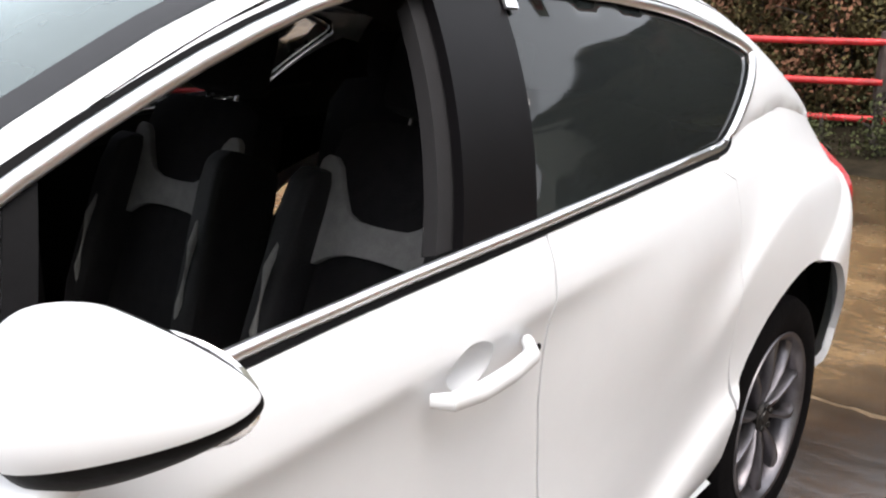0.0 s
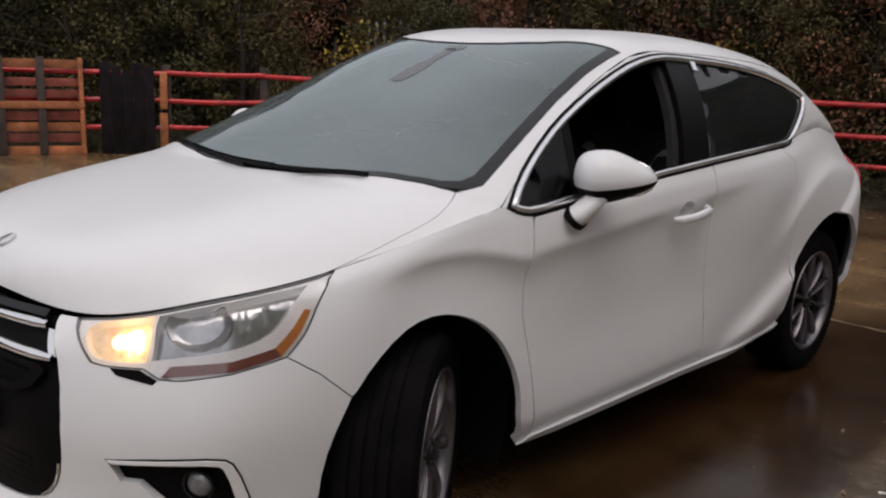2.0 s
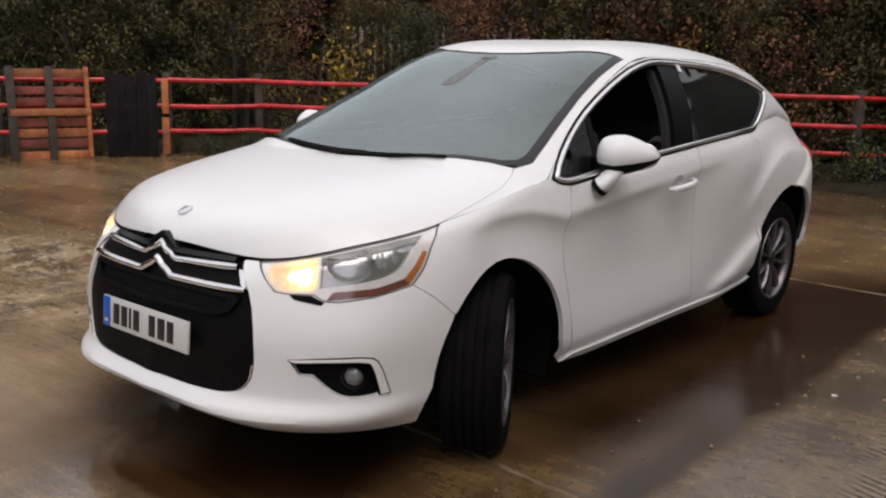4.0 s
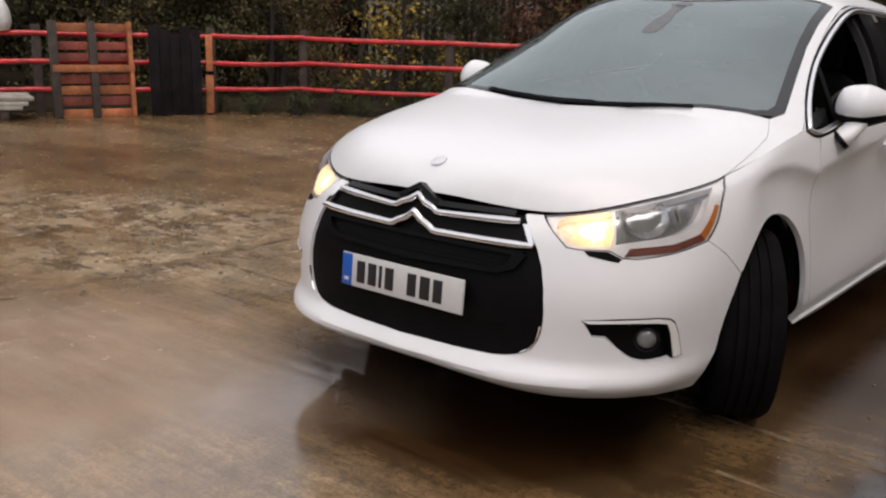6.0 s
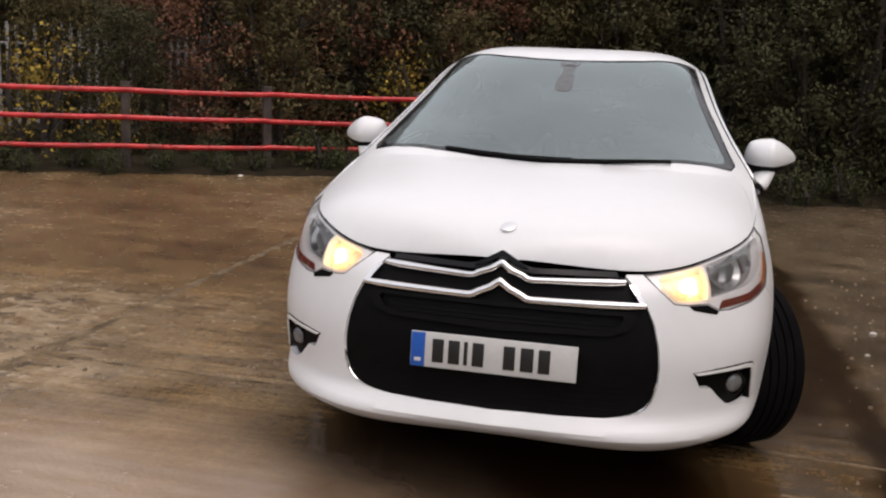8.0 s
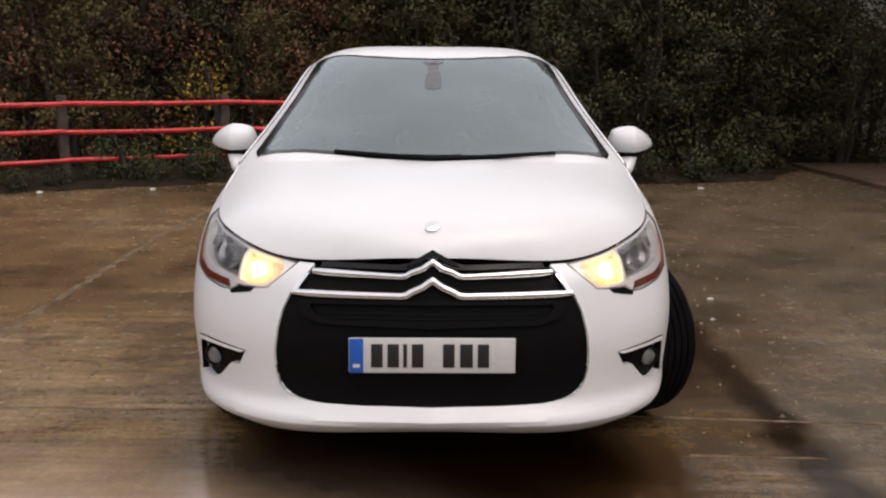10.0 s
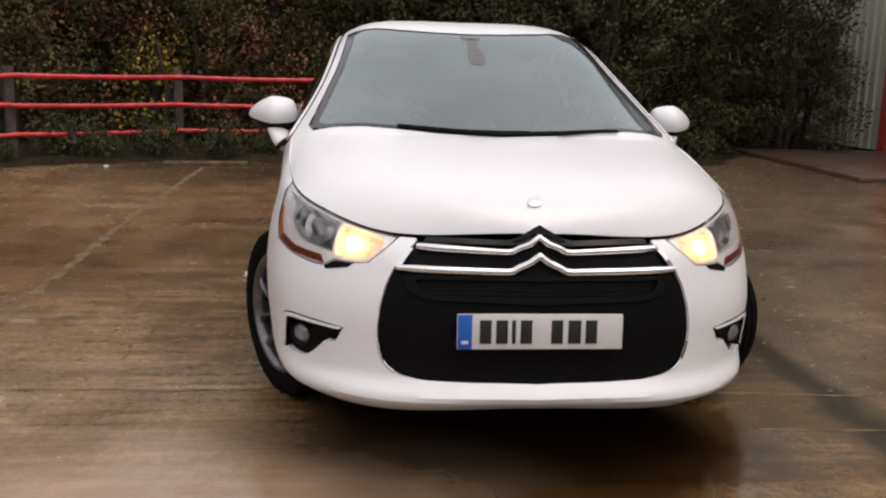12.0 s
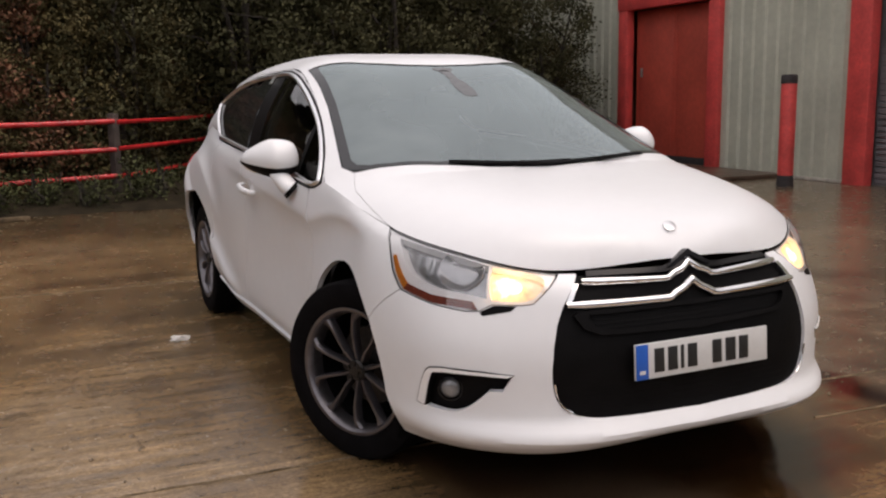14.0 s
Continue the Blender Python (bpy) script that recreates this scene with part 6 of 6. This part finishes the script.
PLAN = [
    # kind, x, y, turn, size
    (0, -13.6, 3.6, 10, 1.2), (1, -12.2, 5.6, 80, 1.2), (2, -10.9, 5.9, 200, 1.0), (0, -10.6, 7.6, 140, 1.1), (2, -9.3, 7.6, 40, .95), (3, -11.2, 9.2, 70, 1.2), (1, -13.8, 9.2, 20, 1.3),
    (2, -8.2, 9.6, 250, .75), (0, -6.9, 9.3, 300, .62), (3, -7.6, 11.2, 30, .8), (3, -6.0, 10.6, 130, 1.15), (1, -6.9, 13.2, 210, 1.3), (2, -5.0, 10.4, 320, 1.0), (3, -4.4, 11.6, 20, 1.3),
    (0, -3.4, 11.6, 60, 1.05), (1, -2.2, 12.6, 120, 1.1), (2, -1.6, 11.6, 180, .95), (0, -0.4, 12.4, 240, 1.1), (1, 0.9, 13.9, 10, 1.1), (0, 2.3, 10.7, 75, 1.0), (1, 2.8, 10.8, 150, 1.05),
    (0, 4.0, 11.4, 205, 1.0), (1, 5.2, 12.2, 260, 1.0), (0, 6.7, 12.6, 310, 1.0), (2, 7.6, 13.7, 35, .75), (1, 1.6, 13.4, 100, 1.35), (1, 4.4, 14.2, 45, 1.35), (0, -1.0, 14.8, 190, 1.5), (1, -4.0, 14.6, 285, 1.45),
    (4, -7.55, 8.25, 0, 1.0), (4, -6.7, 8.75, 120, .6), (4, -3.25, 10.75, 60, 1.0), (5, -6.6, 7.6, 0, 0.55), (5, -7.3, 7.1, 130, 0.61), (5, -5.2, 8.5, 220, 0.5), (5, -3.6, 9.1, 40, 0.6), (5, -1.6, 9.9, 90, 0.68),
    (5, 0.3, 9.6, 10, 0.68), (5, 2.2, 9.3, 200, 0.68), (5, 3.6, 9.8, 60, 0.6), (5, -9.3, 5.7, 300, 0.5), (5, -2.2, 9.6, 150, 0.75), (5, -8.0, 6.1, 75, 0.44), (5, -7.6, 6.5, 190, 0.5), (5, -6.9, 7.0, 20, 0.39), (5, -6.0, 7.4, 260, 0.44), (5, -5.6, 8.0, 110, 0.5), (5, -4.6, 8.6, 330, 0.44), (5, -8.9, 4.9, 45, 0.33), (2, -15.0, 1.4, 60, 1.2), (0, -13.2, 0.2, 160, 1.1),
    (5, -8.6, 5.9, 15, 0.39), (5, -6.3, 7.9, 66, 0.61), (5, -5.4, 8.9, 170, 0.66), (5, -4.9, 8.2, 250, 0.39), (5, -4.0, 9.2, 12, 0.9), (5, -3.0, 9.5, 100, 0.83), (5, -1.1, 9.6, 290, 0.6), (5, -0.4, 9.9, 30, 0.83), (5, 0.9, 9.3, 140, 0.6), (5, 1.5, 9.6, 75, 0.83), (5, 2.8, 9.7, 310, 0.75), (5, 4.4, 10.3, 20, 0.75),
    (2, -1.5, 11.6, 15, .62), (2, -0.2, 12.6, 95, .8), (2, 1.6, 14.2, 215, .9), (2, -2.4, 11.1, 305, .75), (2, -1.3, 12.0, 200, .95), (3, -2.0, 11.4, 100, 1.05), (2, 0.3, 13.2, 260, 1.0),
    (1, -12.5, 14.5, 33, 1.5), (0, -10.0, 16.6, 93, 1.5), (1, -16.5, 12.0, 170, 1.6), (1, -17, 6.0, 230, 1.6), (0, 2.0, 17.0, 20, 1.8), (1, 6.8, 17.5, 140, 1.7),
]
used = set()
for k, x, y, turn, size in PLAN:
    m = pose(x, y, 0.0 if k < 5 else 0.01, 0, 0, turn)
    if k not in used:
        used.add(k)
        KINDS[k].matrix_basis = m @ Matrix.Scale(size, 4)
    else:
        ob = copy_thing(KINDS[k], m)
        ob.scale = (size,) * 3


def tall_tree(seed, x, y, height):
    rng = random.Random(seed)
    t = thing("tree", (x, y, 0), "tall dark tree rising behind the hedge", "tree", "trees behind the hedge")
    lean = Vector((rng.gauss(0, .3), rng.gauss(0, .3), 0))
    top = Vector((x, y, height)) + lean
    foot = Vector((x, y, 0))
    trunk = tube([foot, foot.lerp(top, .3) + Vector((.08, 0, 0)), foot.lerp(top, .7), top], [.19, .15, .09, .02], 8)
    crown = bmesh.new()
    for k in range(46):
        f = .22 + .75 * rng.random()
        at = foot.lerp(top, f)
        a = rng.random() * 6.28
        reach = (1.2 + 1.6 * rng.random()) * (1.15 - .6 * f)
        tip = at + Vector((math.cos(a) * reach, math.sin(a) * reach, .3 + .5 * rng.random()))
        trunk = tube([at, at.lerp(tip, .5) + Vector((0, 0, .12)), tip], [.05, .03, .008], 5, trunk)
        leaves(crown, rng, tip, .7, 90, .14)
        leaves(crown, rng, at.lerp(tip, .55), .55, 50, .14)
    part("trunk", trunk, "bark", t)
    part("crown", crown, ("leaf", "leaf_brown", "leaf_olive")[seed % 3], t, smooth="all")


for i, (x, y, h) in enumerate(((-14.5, 16, 8), (-7.5, 17, 8.5), (-2.5, 17.5, 8), (3.5, 18.5, 8.5), (-18, 2.5, 8), (9.5, 20.5, 8))):
    tall_tree(40 + i, x, y, h)


def woods():
    """A dark bank of far trees closing the view, with a ragged top; its unseen lower part is added to block light."""
    b = bmesh.new()
    rng = random.Random(12)
    cols = []
    for i in range(241):
        a = radians(-75 + 360 * i / 240)
        col = []
        # past 120: unseen bank behind the camera, added to cut low sky light
        top = (10.5 if i < 121 else 5.0) + 1.2 * math.sin(i * .21) + 0.5 * math.sin(i * .73) + rng.random() * .5
        for j in range(15):
            z = top * j / 14
            r = 24 + 1.1 * math.sin(i * .9 + j * 1.7) + 1.2 * rng.random() - .06 * z
            col.append(b.verts.new((-1 - r * math.sin(a), 0 + r * math.cos(a), z)))
        cols.append(col)
    for c0, c1 in zip(cols, cols[1:]):
        for j in range(14):
            b.faces.new((c0[j], c1[j], c1[j + 1], c0[j + 1]))
    bmesh.ops.recalc_face_normals(b, faces=b.faces)
    return b


tagged(part("far_woods_and_blocker", woods(), "woods", smooth=False), "dark mass of autumn woodland in the distance, with an unseen light-blocking bank added behind", "woods", kind="stuff")
